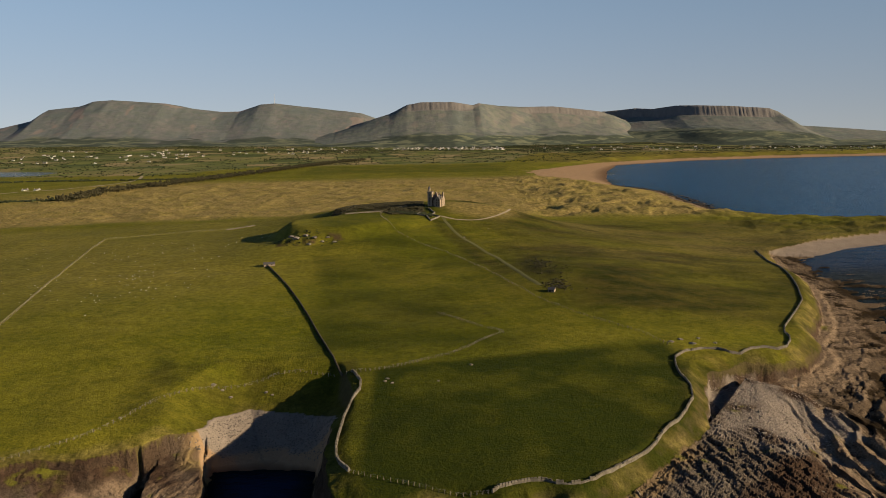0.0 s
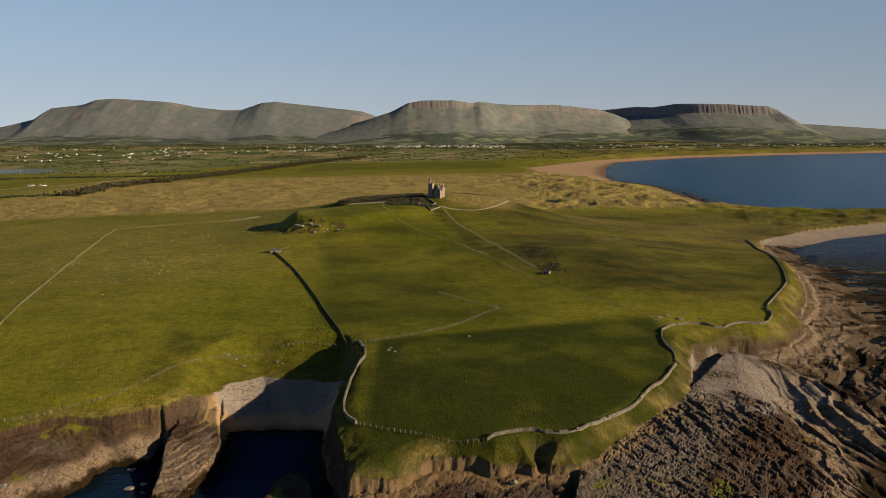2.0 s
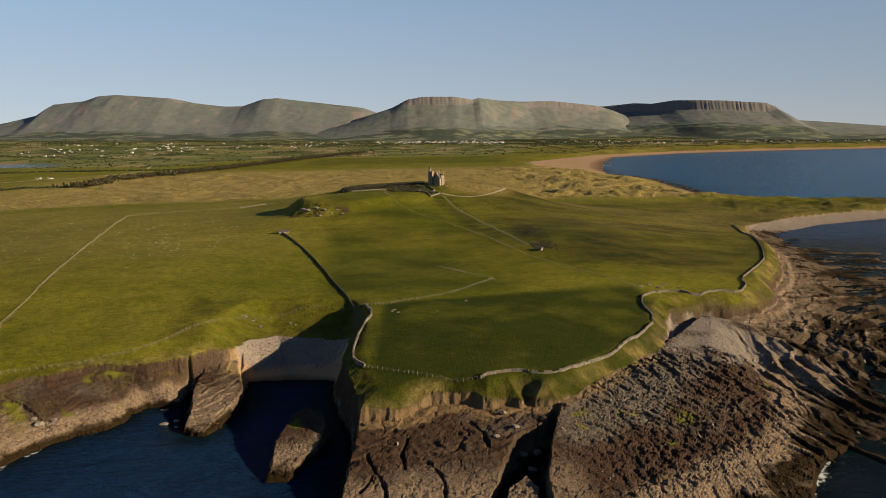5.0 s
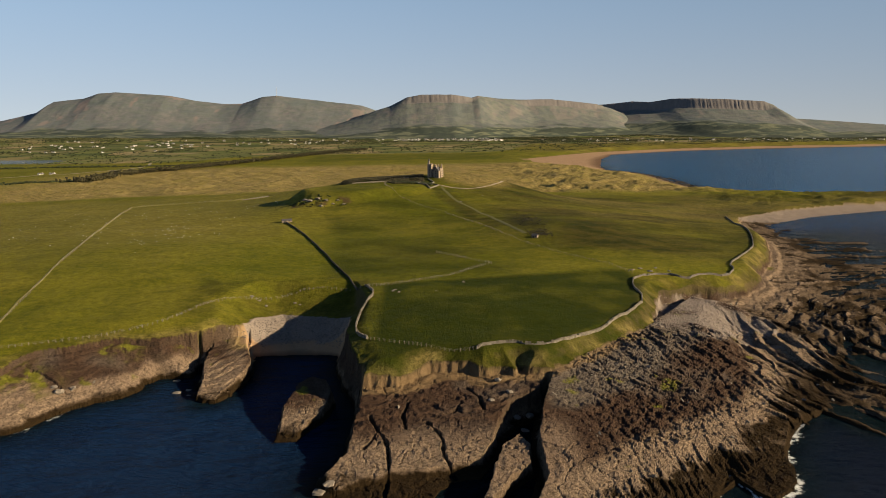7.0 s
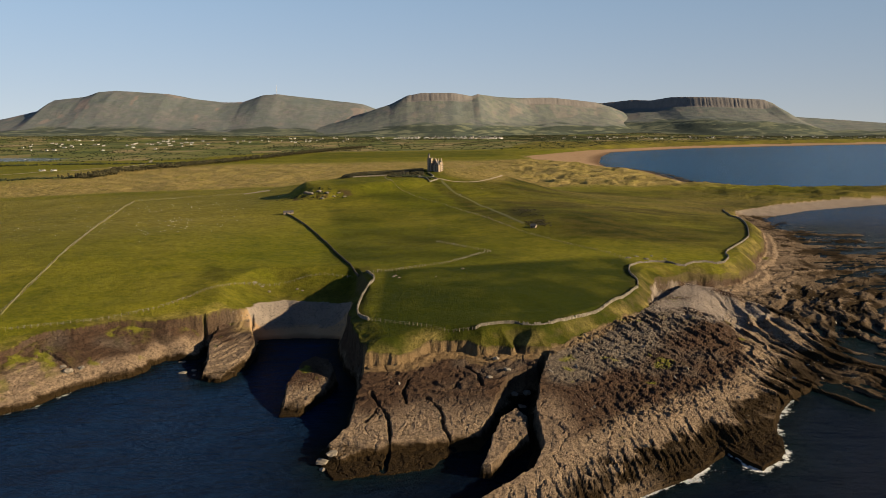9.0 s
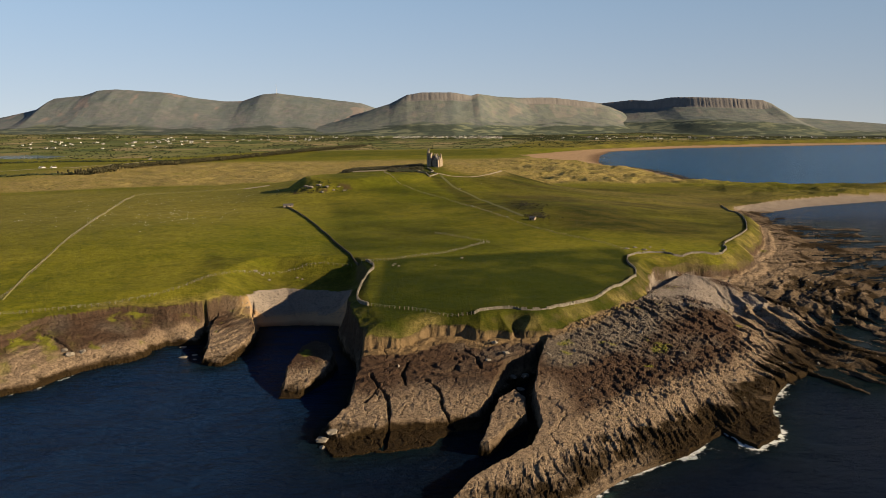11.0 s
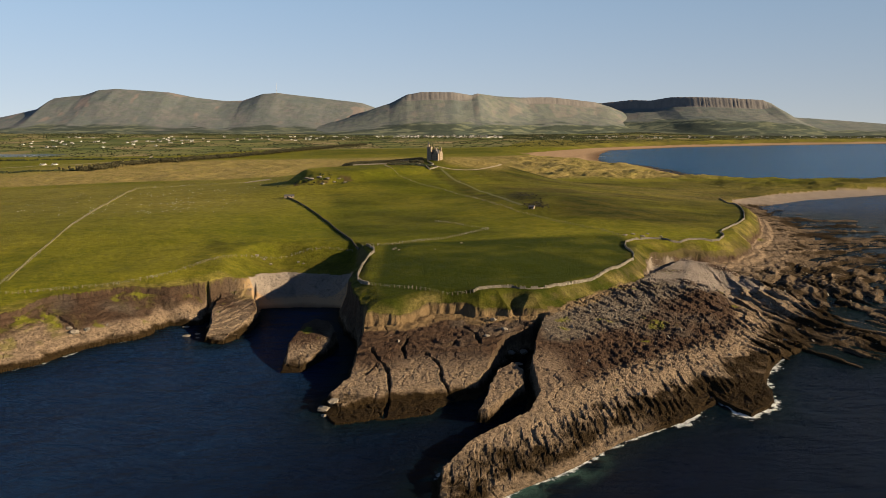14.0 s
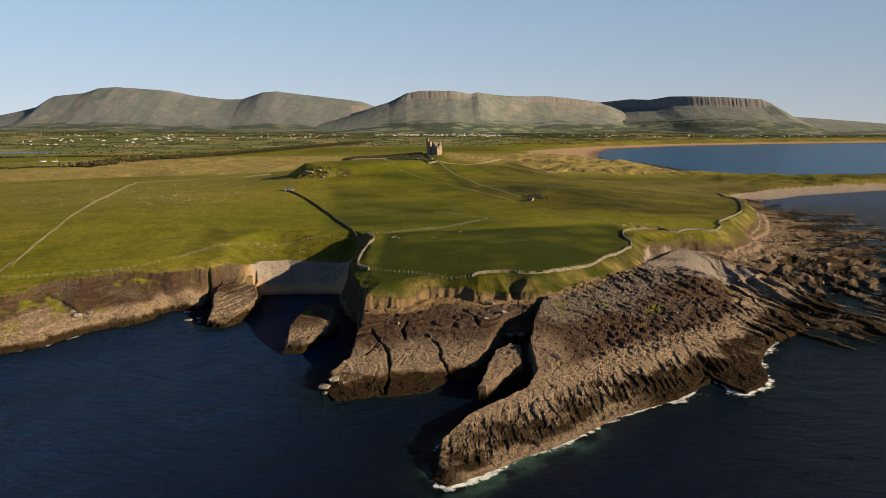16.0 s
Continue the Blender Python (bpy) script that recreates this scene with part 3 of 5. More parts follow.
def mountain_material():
    m, nodes, links, b = material("hazed_moorland_and_cliff", 0.95, 0.1)
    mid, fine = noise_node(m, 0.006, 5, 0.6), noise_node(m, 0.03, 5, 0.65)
    # moor and cliff tones are greyed and blued to carry distant haze
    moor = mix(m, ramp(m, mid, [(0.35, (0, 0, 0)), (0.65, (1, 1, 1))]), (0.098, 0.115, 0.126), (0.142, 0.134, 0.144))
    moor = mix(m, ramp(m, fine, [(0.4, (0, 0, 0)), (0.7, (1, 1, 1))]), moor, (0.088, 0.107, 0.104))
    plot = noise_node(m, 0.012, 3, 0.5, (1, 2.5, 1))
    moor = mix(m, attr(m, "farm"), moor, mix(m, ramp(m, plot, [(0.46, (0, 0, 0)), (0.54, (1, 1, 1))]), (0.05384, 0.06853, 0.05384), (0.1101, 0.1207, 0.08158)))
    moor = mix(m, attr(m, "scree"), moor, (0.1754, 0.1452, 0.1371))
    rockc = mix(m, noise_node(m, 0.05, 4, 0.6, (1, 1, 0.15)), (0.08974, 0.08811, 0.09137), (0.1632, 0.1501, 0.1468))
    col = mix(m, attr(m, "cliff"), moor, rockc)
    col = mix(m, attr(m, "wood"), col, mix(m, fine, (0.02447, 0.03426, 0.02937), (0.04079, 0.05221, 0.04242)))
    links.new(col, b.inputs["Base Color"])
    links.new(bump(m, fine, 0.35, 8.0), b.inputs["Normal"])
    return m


def plain_material(name, lo, hi, scale=1.5, rough=0.9, relief=0.05, island=False, spec=0.25):
    m, nodes, links, b = material(name, rough, spec)
    f = noise_node(m, scale, 5, 0.65)
    g = noise_node(m, scale * 0.12, 3)
    col = mix(m, calc(m, "ADD", calc(m, "MULTIPLY", f, 0.6), calc(m, "MULTIPLY", g, 0.4)), lo, hi)
    if island:
        r = nodes.new("ShaderNodeNewGeometry").outputs["Random Per Island"]
        col = mix(m, calc(m, "MULTIPLY", r, 0.6), col, tuple(0.45 * v for v in lo))
    links.new(col, b.inputs["Base Color"])
    if relief:
        links.new(bump(m, f, 0.6, relief), b.inputs["Normal"])
    return m


M_GROUND, M_SEA, M_MOUNT = ground_material(), sea_material(), mountain_material()
M_WALL = plain_material("dry_stone", (0.0806, 0.0713, 0.0558), (0.2108, 0.1891, 0.155), 2.0, island=True)
M_STONE = plain_material("castle_sandstone", (0.1612, 0.1271, 0.093), (0.2604, 0.2108, 0.1612), 1.2)
M_SLATE = plain_material("roof_slate", (0.0465, 0.0434, 0.0465), (0.0868, 0.0806, 0.0837), 2.5, 0.6)
M_GLASS = plain_material("dark_window", (0.012, 0.014, 0.018), (0.02, 0.022, 0.026), 3.0, 0.1, 0, spec=0.6)
M_WHITE = plain_material("white_render", (0.52, 0.50, 0.47), (0.74, 0.72, 0.68), 0.6)
M_POST = plain_material("weathered_post", (0.0992, 0.0868, 0.062), (0.1674, 0.1457, 0.1116), 5.0)
M_BUSH = plain_material("dark_foliage", (0.01364, 0.01984, 0.0062), (0.0372, 0.0465, 0.01488), 0.8, island=True)
M_SCRUB = plain_material("brown_green_scrub", (0.0217, 0.01984, 0.00744), (0.0527, 0.0465, 0.0186), 0.8, island=True)
M_GRAVEL = plain_material("pale_gravel", (0.186, 0.155, 0.1116), (0.2604, 0.2232, 0.1674), 2.0)
M_ROCK = plain_material("grey_boulder", (0.085, 0.074, 0.060), (0.22, 0.192, 0.160), 1.2, relief=0.15)
M_STEEL = plain_material("mast_steel", (0.30, 0.30, 0.31), (0.42, 0.42, 0.43), 0.5, 0.5, 0)


# ---- ground, sea and mountains ----
def build_ground():
    rows = [58.0]
    while rows[-1] < 4700:
        rows.append(rows[-1] + (0.0022 if rows[-1] < 350 else 0.0056) * (rows[-1] + 75))
    v = np.array(rows)
    u = np.linspace(-0.80, 0.82, 1040)
    Y, U = np.meshgrid(v, u, indexing="ij")
    X = U * (Y + 110)
    z, turf, sand, rock, dune, dg, ds = land_all(X, Y)
    shingle = rock * 0
    n1 = fbm(X / 14, Y / 14, 3, 91)
    cove_top = (X > -95) & (X < -22) & (Y > 276) & (Y < 310) & (dg < 1)
    shingle = np.where(cove_top, smooth((z - 3.0) / 1.2), shingle)
    shingle = np.where((rock > 0) & (X > 105) & (X < 200) & (Y > 235) & (Y < 340), np.maximum(shingle, smooth((0.55 + n1 - ((X - 135) / 60) ** 2 - ((Y - 300) / 60) ** 2) * 2)), shingle)
    shingle = np.where((Y > 670) & (Y < 800) & (X > 300) & (dg < 0), 0.9, shingle)
    dry = np.clip(dune * (0.85 + 0.4 * n1), 0, 1)
    fringe = smooth(1 - (dg - 1) / (7 + 5 * n1)) * (dg > 0) * (Y < 640)
    fringe = np.maximum(fringe, smooth(1 - (dg - 1) / (13 + 6 * n1)) * (dg > 0) * (Y < 460) * smooth((X - 95) / 20))
    dry = np.maximum(dry, 0.42 * fringe * smooth(0.4 + 1.4 * n1) * (0.35 + 0.65 * np.maximum(smooth((X + 20) / 20), smooth((-85 - X) / 12))))
    earth = smooth((dg + 6.5 + 3 * n1) / 2.0) * (dg <= 0.3) * (Y < 330) * np.where(X > -23, 1.0, 0.0) * smooth((105 - X) / 15) * (z > 6)
    moss = 0.8 * smooth(5 * (fbm(X / 9, Y / 9, 3, 250) - 0.42)) * (rock > 0) * smooth((z - 3.0) / 2) * np.where((X > -40) & (X < 45), 0, 1)
    moss = np.maximum(moss, 0.5 * smooth((fbm(X / 6, Y / 6, 3, 251) - 0.05) * 4) * (rock > 0) * smooth((-140 - X) / 8) * smooth((z - 4) / 2) * smooth((12 - z) / 2))
    dry = np.maximum(dry, 0.24 * smooth((Y - 330) / 200) * smooth((-40 - X) / 150) * smooth((900 - Y) / 60))
    dry = np.maximum(dry, 0.72 * np.exp(-(((X - 62) / 38) ** 2 + ((Y - 738) / 44) ** 2) ** 3))
    dry = np.maximum(dry, 0.25 * smooth((X - 60) / 120) * smooth((Y - 480) / 150) * smooth((900 - Y) / 100) * smooth(0.6 + fbm(X / 90, Y / 40, 3, 95)))
    pale = rock * np.clip(0.45 * smooth(0.1 + 1.3 * fbm(X / 16, Y / 16, 3, 97)) + smooth((X - 40) / 8) * smooth((140 - X) / 20) * smooth((dg + 30 + 9 * n1) / 10) * 0.8, 0, 1)
    cr = np.hypot((X + 92) / 1.7, Y - 606) + 5 * fbm(X / 9, Y / 9, 3, 24)
    crag = smooth(1 - np.abs(cr - 12.5) / 5.5) * smooth(fbm(X / 6, Y / 6, 3, 240) * 3 + 0.6) * smooth((612 - Y) / 10)
    rock = np.maximum(rock, crag)
    washed = np.clip(smooth((-60 - X) / 15) * smooth((8.0 + 4 * n1 - z) / 2.5) + smooth((52 - X) / 10) * smooth((X + 40) / 8) * smooth((172 - Y + 6 * n1) / 16), 0, 1)
    tan = smooth((X - 2) / 10) * smooth((150 - X) / 20) * smooth((z - 1.5 - n1) / 1.5) * smooth((6.8 + 1.5 * n1 - z) / 1.5) * smooth((112 + 0.75 * X - Y) / 10) * rock
    tan = np.maximum(tan, 0.6 * rock * smooth((-144 - X) / 10) * smooth((9.5 + 2 * n1 - z) / 2))
    dark = 0 * rock
    clean = np.maximum(0.5 * smooth((X - 140) / 40) * smooth(0.4 + 2.2 * fbm(X / 9, Y / 22, 3, 260)), 0.75 * smooth((X - 4) / 6) * smooth((70 - X) / 15) * smooth((1.7 + n1 - z) / 0.5) * smooth((97 + 0.72 * X - Y) / 3))
    weedy = rock * smooth((X - 5) / 10) * smooth((230 - X) / 20) * smooth((3.7 + 1.2 * n1 + 0.9 * fbm(X / 5, Y / 5, 3, 261) - z) / 0.6) * smooth((116 + 0.72 * X - Y) / 8) * np.clip(0.62 + 0.5 * smooth((X - 40) / 20) + 0.9 * fbm(X / 6, Y / 6, 3, 262), 0, 1) * (1 - clean)
    weedy = np.maximum(weedy, 0.85 * rock * smooth((-98 - X) / 10) * smooth((2.6 + 1.8 * n1 - z) / 0.6))
    for mx, my, mr in ((-156, 222, 6), (-149, 219, 5), (-126, 246, 5), (-104, 256, 4), (-160, 214, 5)):
        moss = np.maximum(moss, 1.3 * np.exp(-(((X - mx) / mr) ** 2 + ((Y - my) / mr) ** 2)) * smooth(0.5 + 1.6 * fbm(X / 4, Y / 4, 3, 252)) * (rock > 0))
    moss = np.clip(moss, 0, 1)
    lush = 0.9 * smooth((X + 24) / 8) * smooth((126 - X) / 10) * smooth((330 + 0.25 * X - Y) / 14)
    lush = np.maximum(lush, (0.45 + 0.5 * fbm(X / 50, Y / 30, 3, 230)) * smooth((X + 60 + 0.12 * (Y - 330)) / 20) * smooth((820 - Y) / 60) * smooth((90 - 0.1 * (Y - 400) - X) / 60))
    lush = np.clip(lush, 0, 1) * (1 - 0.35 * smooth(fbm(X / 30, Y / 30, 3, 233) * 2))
    lush = np.maximum(lush, 0.35 * smooth((X + 360 + 40 * n1) / 40) * smooth((300 - X + 60 * n1) / 60) * smooth((Y - 2010 + 60 * n1) / 60) * smooth((2420 - Y) / 60))
    heath = smooth((X - 40 + 0.1 * (Y - 400)) / 70) * smooth((Y - 360) / 60) * smooth((900 - Y) / 80) * np.clip(0.75 + 0.6 * fbm(X / 70, Y / 35, 3, 236), 0, 1)
    heath = np.maximum(heath, smooth(1 - (dg - 1) / 13) * (dg > -9) * (Y < 470) * np.where(X > -22, 0.6 + 0.35 * smooth((X - 60) / 40), 0.45) * np.clip(0.9 + 0.8 * fbm(X / 8, Y / 8, 3, 238), 0, 1))
    heath = np.maximum(heath, 0.62 * smooth((X + 125) / 15) * smooth((-24 - X) / 6) * smooth((Y - 268) / 10) * smooth((338 - Y + 12 * n1) / 14) * np.clip(0.8 + 0.9 * n1, 0, 1))
    fx, fy = X + 0.25 * Y, Y - 0.3 * X
    _, tone = cells(fx / 130, fy / 90, 200)
    # dark thicket floor; its forward bulge near the castle paints in castle shadow
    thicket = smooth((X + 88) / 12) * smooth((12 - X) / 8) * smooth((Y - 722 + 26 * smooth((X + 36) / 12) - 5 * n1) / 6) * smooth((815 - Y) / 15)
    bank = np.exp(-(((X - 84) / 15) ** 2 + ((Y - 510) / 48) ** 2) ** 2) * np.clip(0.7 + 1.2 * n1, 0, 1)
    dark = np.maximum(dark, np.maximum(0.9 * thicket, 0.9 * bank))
    moor = smooth((X - 20 - 0.22 * (640 - Y)) / 12 + 0.5) * smooth((66 - X + 0.25 * (560 - Y)) / 14) * smooth((Y - 470) / 30) * smooth((690 - Y) / 20)
    heath = np.maximum(heath, 0.9 * moor * np.clip(0.8 + 0.8 * n1, 0, 1))
    farmed = smooth((Y - 2420 - 620 * smooth((X - 250) / 300) + 60 * n1 + 300 * smooth((-500 - X) / 300)) / 60) * np.clip(1 - sand, 0, 1)
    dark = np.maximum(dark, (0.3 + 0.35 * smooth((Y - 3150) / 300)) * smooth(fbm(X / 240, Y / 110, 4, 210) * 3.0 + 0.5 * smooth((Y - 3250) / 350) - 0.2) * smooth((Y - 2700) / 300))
    back = smooth((X - 300) / 200) * smooth((Y - 2300) / 200) * (1 - farmed)
    dry = np.maximum(dry, 0.3 * back * np.clip(0.7 + n1, 0, 1))
    heath = np.maximum(heath, 0.6 * back * smooth(0.6 + 2 * fbm(X / 70, Y / 40, 3, 270)))
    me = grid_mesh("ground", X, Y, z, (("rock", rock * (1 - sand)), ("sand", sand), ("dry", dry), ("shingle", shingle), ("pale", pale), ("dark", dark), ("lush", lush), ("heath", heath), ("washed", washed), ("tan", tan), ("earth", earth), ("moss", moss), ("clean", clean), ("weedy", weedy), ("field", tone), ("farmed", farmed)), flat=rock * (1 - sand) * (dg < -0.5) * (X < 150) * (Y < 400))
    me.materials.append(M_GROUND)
    return tagged(new("ground", me), "green coastal headland of turf, rock, sand and dunes", "ground", kind="structure")


def build_sea():
    def lines(lo, a, b, hi, step):
        return np.concatenate([np.linspace(lo, a, 40)[:-1], np.arange(a, b, step), np.linspace(b, hi, 60)])
    X, Y = np.meshgrid(lines(-4500, -230, 300, 4800, 1.4), lines(-3000, 55, 330, 4000, 1.4))
    z, turf, sand, rock, dune, dg, ds = land_all(X, Y)
    depth = np.clip(-ds / 22, 0, 1)
    exposed = smooth((X - 18 - 0.9 * np.maximum(Y - 95, 0)) / 15) * smooth((165 - Y) / 30) + 1.4 * smooth((-118 - X) / 15) * smooth((230 - Y) / 15) + 0.15
    foam = smooth(1 - np.abs(ds + 0.3) / (3.0 + 7.0 * smooth((X - 45) / 20) * smooth((125 - X) / 10) + 4.0 * smooth((-118 - X) / 10))) * np.clip(exposed, 0, 1) * (0.25 + 1.2 * smooth((vnoise(X / 15, Y / 15, 5) - 0.3) * 3)) * (Y < 500)
    rim = smooth((X + 2) / 6) * smooth((150 - X) / 15) * smooth((104 + 0.62 * X - Y) / 8)
    foam = np.maximum(foam, 1.1 * smooth(1 - np.abs(ds + 1.2) / 3.2) * smooth((-122 - X) / 8) * smooth((X + 175) / 8) * smooth((vnoise(X / 12, Y / 12, 15) - 0.25) * 3))
    foam = np.where(rim > 0.3, 0.35 * foam, foam)
    foam = np.maximum(foam, rim * (1 - 0.35 * smooth((X - 92) / 8)) * (1.15 * smooth(1 - np.abs(ds + 0.6) / (1.5 + 2.0 * vnoise(X / 11, Y / 11, 6))) * (0.55 + 0.6 * vnoise(X / 7, Y / 7, 7)) + 0.6 * smooth((X - 60) / 12) * smooth(1 - np.abs(ds + 2.2) / 6) * smooth((vnoise(X / 9, Y / 9, 5) - 0.35) * 3)))
    shoal = smooth(1 + (ds + 1) / 9) * smooth((X + 4) / 8) * smooth((52 - X) / 10) * smooth((104 + 0.62 * X - Y) / 8) * smooth((fbm(X / 7, Y / 7, 3, 12) + 0.25) * 2.5)
    foam = np.maximum(foam, 0.9 * smooth(1 - np.abs(ds + 12) / 14) * smooth((Y - 1700) / 100) * smooth((900 - X) / 300) * (vnoise(X / 60, Y / 60, 9) > 0.45))
    me = grid_mesh("sea", X, Y, 0 * X, (("depth", depth), ("foam", foam), ("shoal", shoal), ("bay", smooth((Y - 560) / 250)), ("sky_tint", np.clip(smooth((25 - X + 0.4 * (Y - 150)) / 120) * smooth((Y + 70) / 120) + 1.6 * smooth((Y - 500) / 250), 0, 1))))
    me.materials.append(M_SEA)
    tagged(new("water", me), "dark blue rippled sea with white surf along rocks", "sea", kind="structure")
    bm = bmesh.new()
    bm.faces.new([bm.verts.new((x, y, LAKE_Z)) for x, y in LAKE])
    me = bpy.data.meshes.new("lake")
    bm.to_mesh(me)
    me.materials.append(plain_material("lake_water", (0.03, 0.06, 0.10), (0.04, 0.075, 0.12), 0.01, 0.12, 0, spec=0.5))
    tagged(new("water_lake", me), "calm blue inland lake among fields", "lake", kind="structure")


RIDGE_NORTH = [(-3423, 4420, 90), (-2532, 4420, 178), (-2272, 4420, 235), (-2198, 4420, 291), (-2011, 4420, 308), (-1923, 4420, 337), (-1822, 4420, 343), (-1502, 4420, 318), (-1401, 4420, 293), (-1164, 4420, 263),
               (-1060, 4420, 265), (-938, 4420, 303), (-851, 4420, 309), (-715, 4420, 291), (-335, 4420, 243), (-250, 4420, 212), (-58, 4420, 148)]
RIDGE_MIDDLE = [(-900, 4080, 62), (-620, 4080, 98), (-450, 4080, 132), (-330, 4080, 168), (-232, 4090, 203), (-150, 4090, 227), (-53, 4090, 274), (29, 4080, 288), (206, 4080, 286), (321, 4100, 269), (358, 4150, 280), (482, 4230, 266), (627, 4300, 260), (825, 4350, 262),
                (1123, 4420, 231), (1228, 4480, 205), (1330, 4540, 168), (1480, 4600, 125), (1620, 4640, 95)]
RIDGE_TABLE = [(1120, 4740, 235), (1240, 4695, 235), (1400, 4610, 249), (1500, 4530, 241), (1600, 4430, 257), (1700, 4370, 256), (1888, 4330, 247), (2122, 4300, 229), (2181, 4310, 211), (2321, 4330, 124), (2584, 4350, 106),
               (2947, 4360, 76), (3431, 4360, 48)]


def build_mountain(name, ridge, cliffs, label, reach=620, seed=0, share=0.2, skirt=0.18):
    """A ridge with a cliff under its rim where cliffs(x) says so, and concave slopes down to the plain."""
    rx = np.array([p[0] for p in ridge], float)
    x = np.linspace(rx[0], rx[-1], 420)
    ry, rz = np.interp(x, rx, [p[1] for p in ridge]), np.interp(x, rx, [p[2] for p in ridge])
    ry = np.convolve(np.pad(ry, 20, mode="edge"), np.ones(41) / 41, mode="valid")
    rz = rz + 1.0 * fbm(x / 40, x * 0, 3, 100 + seed)
    t = np.concatenate([np.linspace(0, 0.8, 60), np.linspace(0.82, 1.0, 34), np.linspace(1.1, 2.0, 8)])
    T, X = np.meshgrid(t, x, indexing="ij")
    RY, RZ = np.broadcast_to(ry, T.shape), np.broadcast_to(rz, T.shape)
    gully = 0.2 * fbm(X / 60, T * 3, 3, 110 + seed) + 0.8 * fbm(X / 90, T * reach / 80, 4, 111 + seed)
    Y = RY - reach * (1 - np.minimum(T, 1)) + 300 * np.maximum(T - 1, 0) + 11 * gully * smooth(T / 0.3) * smooth((0.9 - T) / 0.1)
    foot = far_plain(X, RY - reach) - 6
    C = np.broadcast_to(cliffs(x), T.shape)
    flute = np.abs(fbm(X / 13, T * 3, 3, 120 + seed))
    # farmed foothills, then a slope that steepens to the rim
    hill = skirt * np.minimum(T / 0.40, 1) * (0.75 + 0.25 * smooth(T / 0.4)) + 0.02 * fbm(X / 130, T * 4, 3, 115 + seed) * smooth(T / 0.15)
    up = np.clip((T - 0.38) / 0.62, 0, 1)
    slope = hill + (1 - skirt) * (0.45 * up ** 1.25 + 0.55 * smooth(up))
    up = np.clip((T - 0.38) / 0.52, 0, 1)
    steep = hill + (1 - skirt - share) * (0.35 * up + 0.65 * up ** 1.8)
    rim = smooth((T - 0.905 - 0.011 * flute) / 0.07)
    f_soft = np.minimum(slope, 1)
    f_cliff = np.where(T < 0.98, np.minimum(steep, 1 - share) * (1 - rim) + rim * 1.0, 1.0)
    f = f_soft * (1 - C) + f_cliff * C
    f = np.where(T >= 1, 1.0 - 0.02 * (T - 1), f)
    Z = foot + (RZ - foot) * f + 6 * gully * smooth(T / 0.2) * smooth((0.9 - T) / 0.3)
    cliff = C * smooth((T - 0.885) / 0.03) * (T < 1.05) + 0.12 * C * smooth((T - 0.5) / 0.3) * smooth(fbm(X / 25, T * 1.5, 3, 130 + seed) * 2)
    wood = 0.85 * smooth(fbm(X / 120, T * 14, 4, 140 + seed) * 5 + 0.35) * smooth((skirt + 0.05 - f + 0.10 * fbm(X / 160, T * 2, 2, 141 + seed)) / 0.05)
    farm = smooth((skirt + 0.06 - f + 0.10 * fbm(X / 150, T * 4, 2, 150 + seed)) / 0.1)
    farm = np.maximum(farm, (0.1, 0.15, 0.35, 0.3)[seed])
    scree = (0.7 if seed == 1 else 0.35) * smooth((fbm(X / 70, T * 6, 3, 160 + seed) - 0.3) * 5) * smooth((T - 0.45) / 0.15)
    me = grid_mesh(name, X, Y, Z, (("cliff", np.clip(cliff, 0, 1)), ("wood", wood), ("farm", farm), ("scree", scree)))
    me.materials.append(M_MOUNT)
    return tagged(new(name, me), label, "mountain", kind="structure")


def bands(*spans):
    def fn(x):
        out = 0 * x
        for a, b in spans:
            out = np.maximum(out, smooth((x - a) / 130) * smooth((b - x) / 130))
        return out
    return fn


ground = build_ground()
build_sea()
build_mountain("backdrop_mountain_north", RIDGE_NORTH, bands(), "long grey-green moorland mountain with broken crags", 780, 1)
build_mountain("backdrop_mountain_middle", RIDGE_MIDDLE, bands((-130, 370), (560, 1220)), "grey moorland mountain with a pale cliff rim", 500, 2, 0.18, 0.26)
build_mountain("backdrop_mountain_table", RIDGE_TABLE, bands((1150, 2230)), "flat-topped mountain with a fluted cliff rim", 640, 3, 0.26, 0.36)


# ---- small builders ----
def part(name, bm, mat, parent=None, label=""):
    me = bpy.data.meshes.new(name)
    bm.normal_update()
    bm.to_mesh(me)
    bm.free()
    me.materials.append(mat)
    ob = new(name, me)
    if parent:
        ob.parent = parent
    if label:
        tagged(ob, label)
    return ob


def box(bm, x, y, z, sx, sy, sz, turn=0.0, taper=1.0, jitter=0.0, rnd=random):
    """A block on its base centre."""
    c, s = math.cos(turn), math.sin(turn)
    vs = []
    for k, f in ((0, 1.0), (1, taper)):
        for px, py in ((-1, -1), (1, -1), (1, 1), (-1, 1)):
            lx, ly = px * sx / 2 * f, py * sy / 2 * f
            vs.append(bm.verts.new((x + lx * c - ly * s + rnd.uniform(-jitter, jitter), y + lx * s + ly * c + rnd.uniform(-jitter, jitter), z + k * sz + rnd.uniform(-jitter, jitter))))
    for q in ((3, 2, 1, 0), (4, 5, 6, 7), (0, 1, 5, 4), (1, 2, 6, 5), (2, 3, 7, 6), (3, 0, 4, 7)):
        bm.faces.new([vs[i] for i in q])


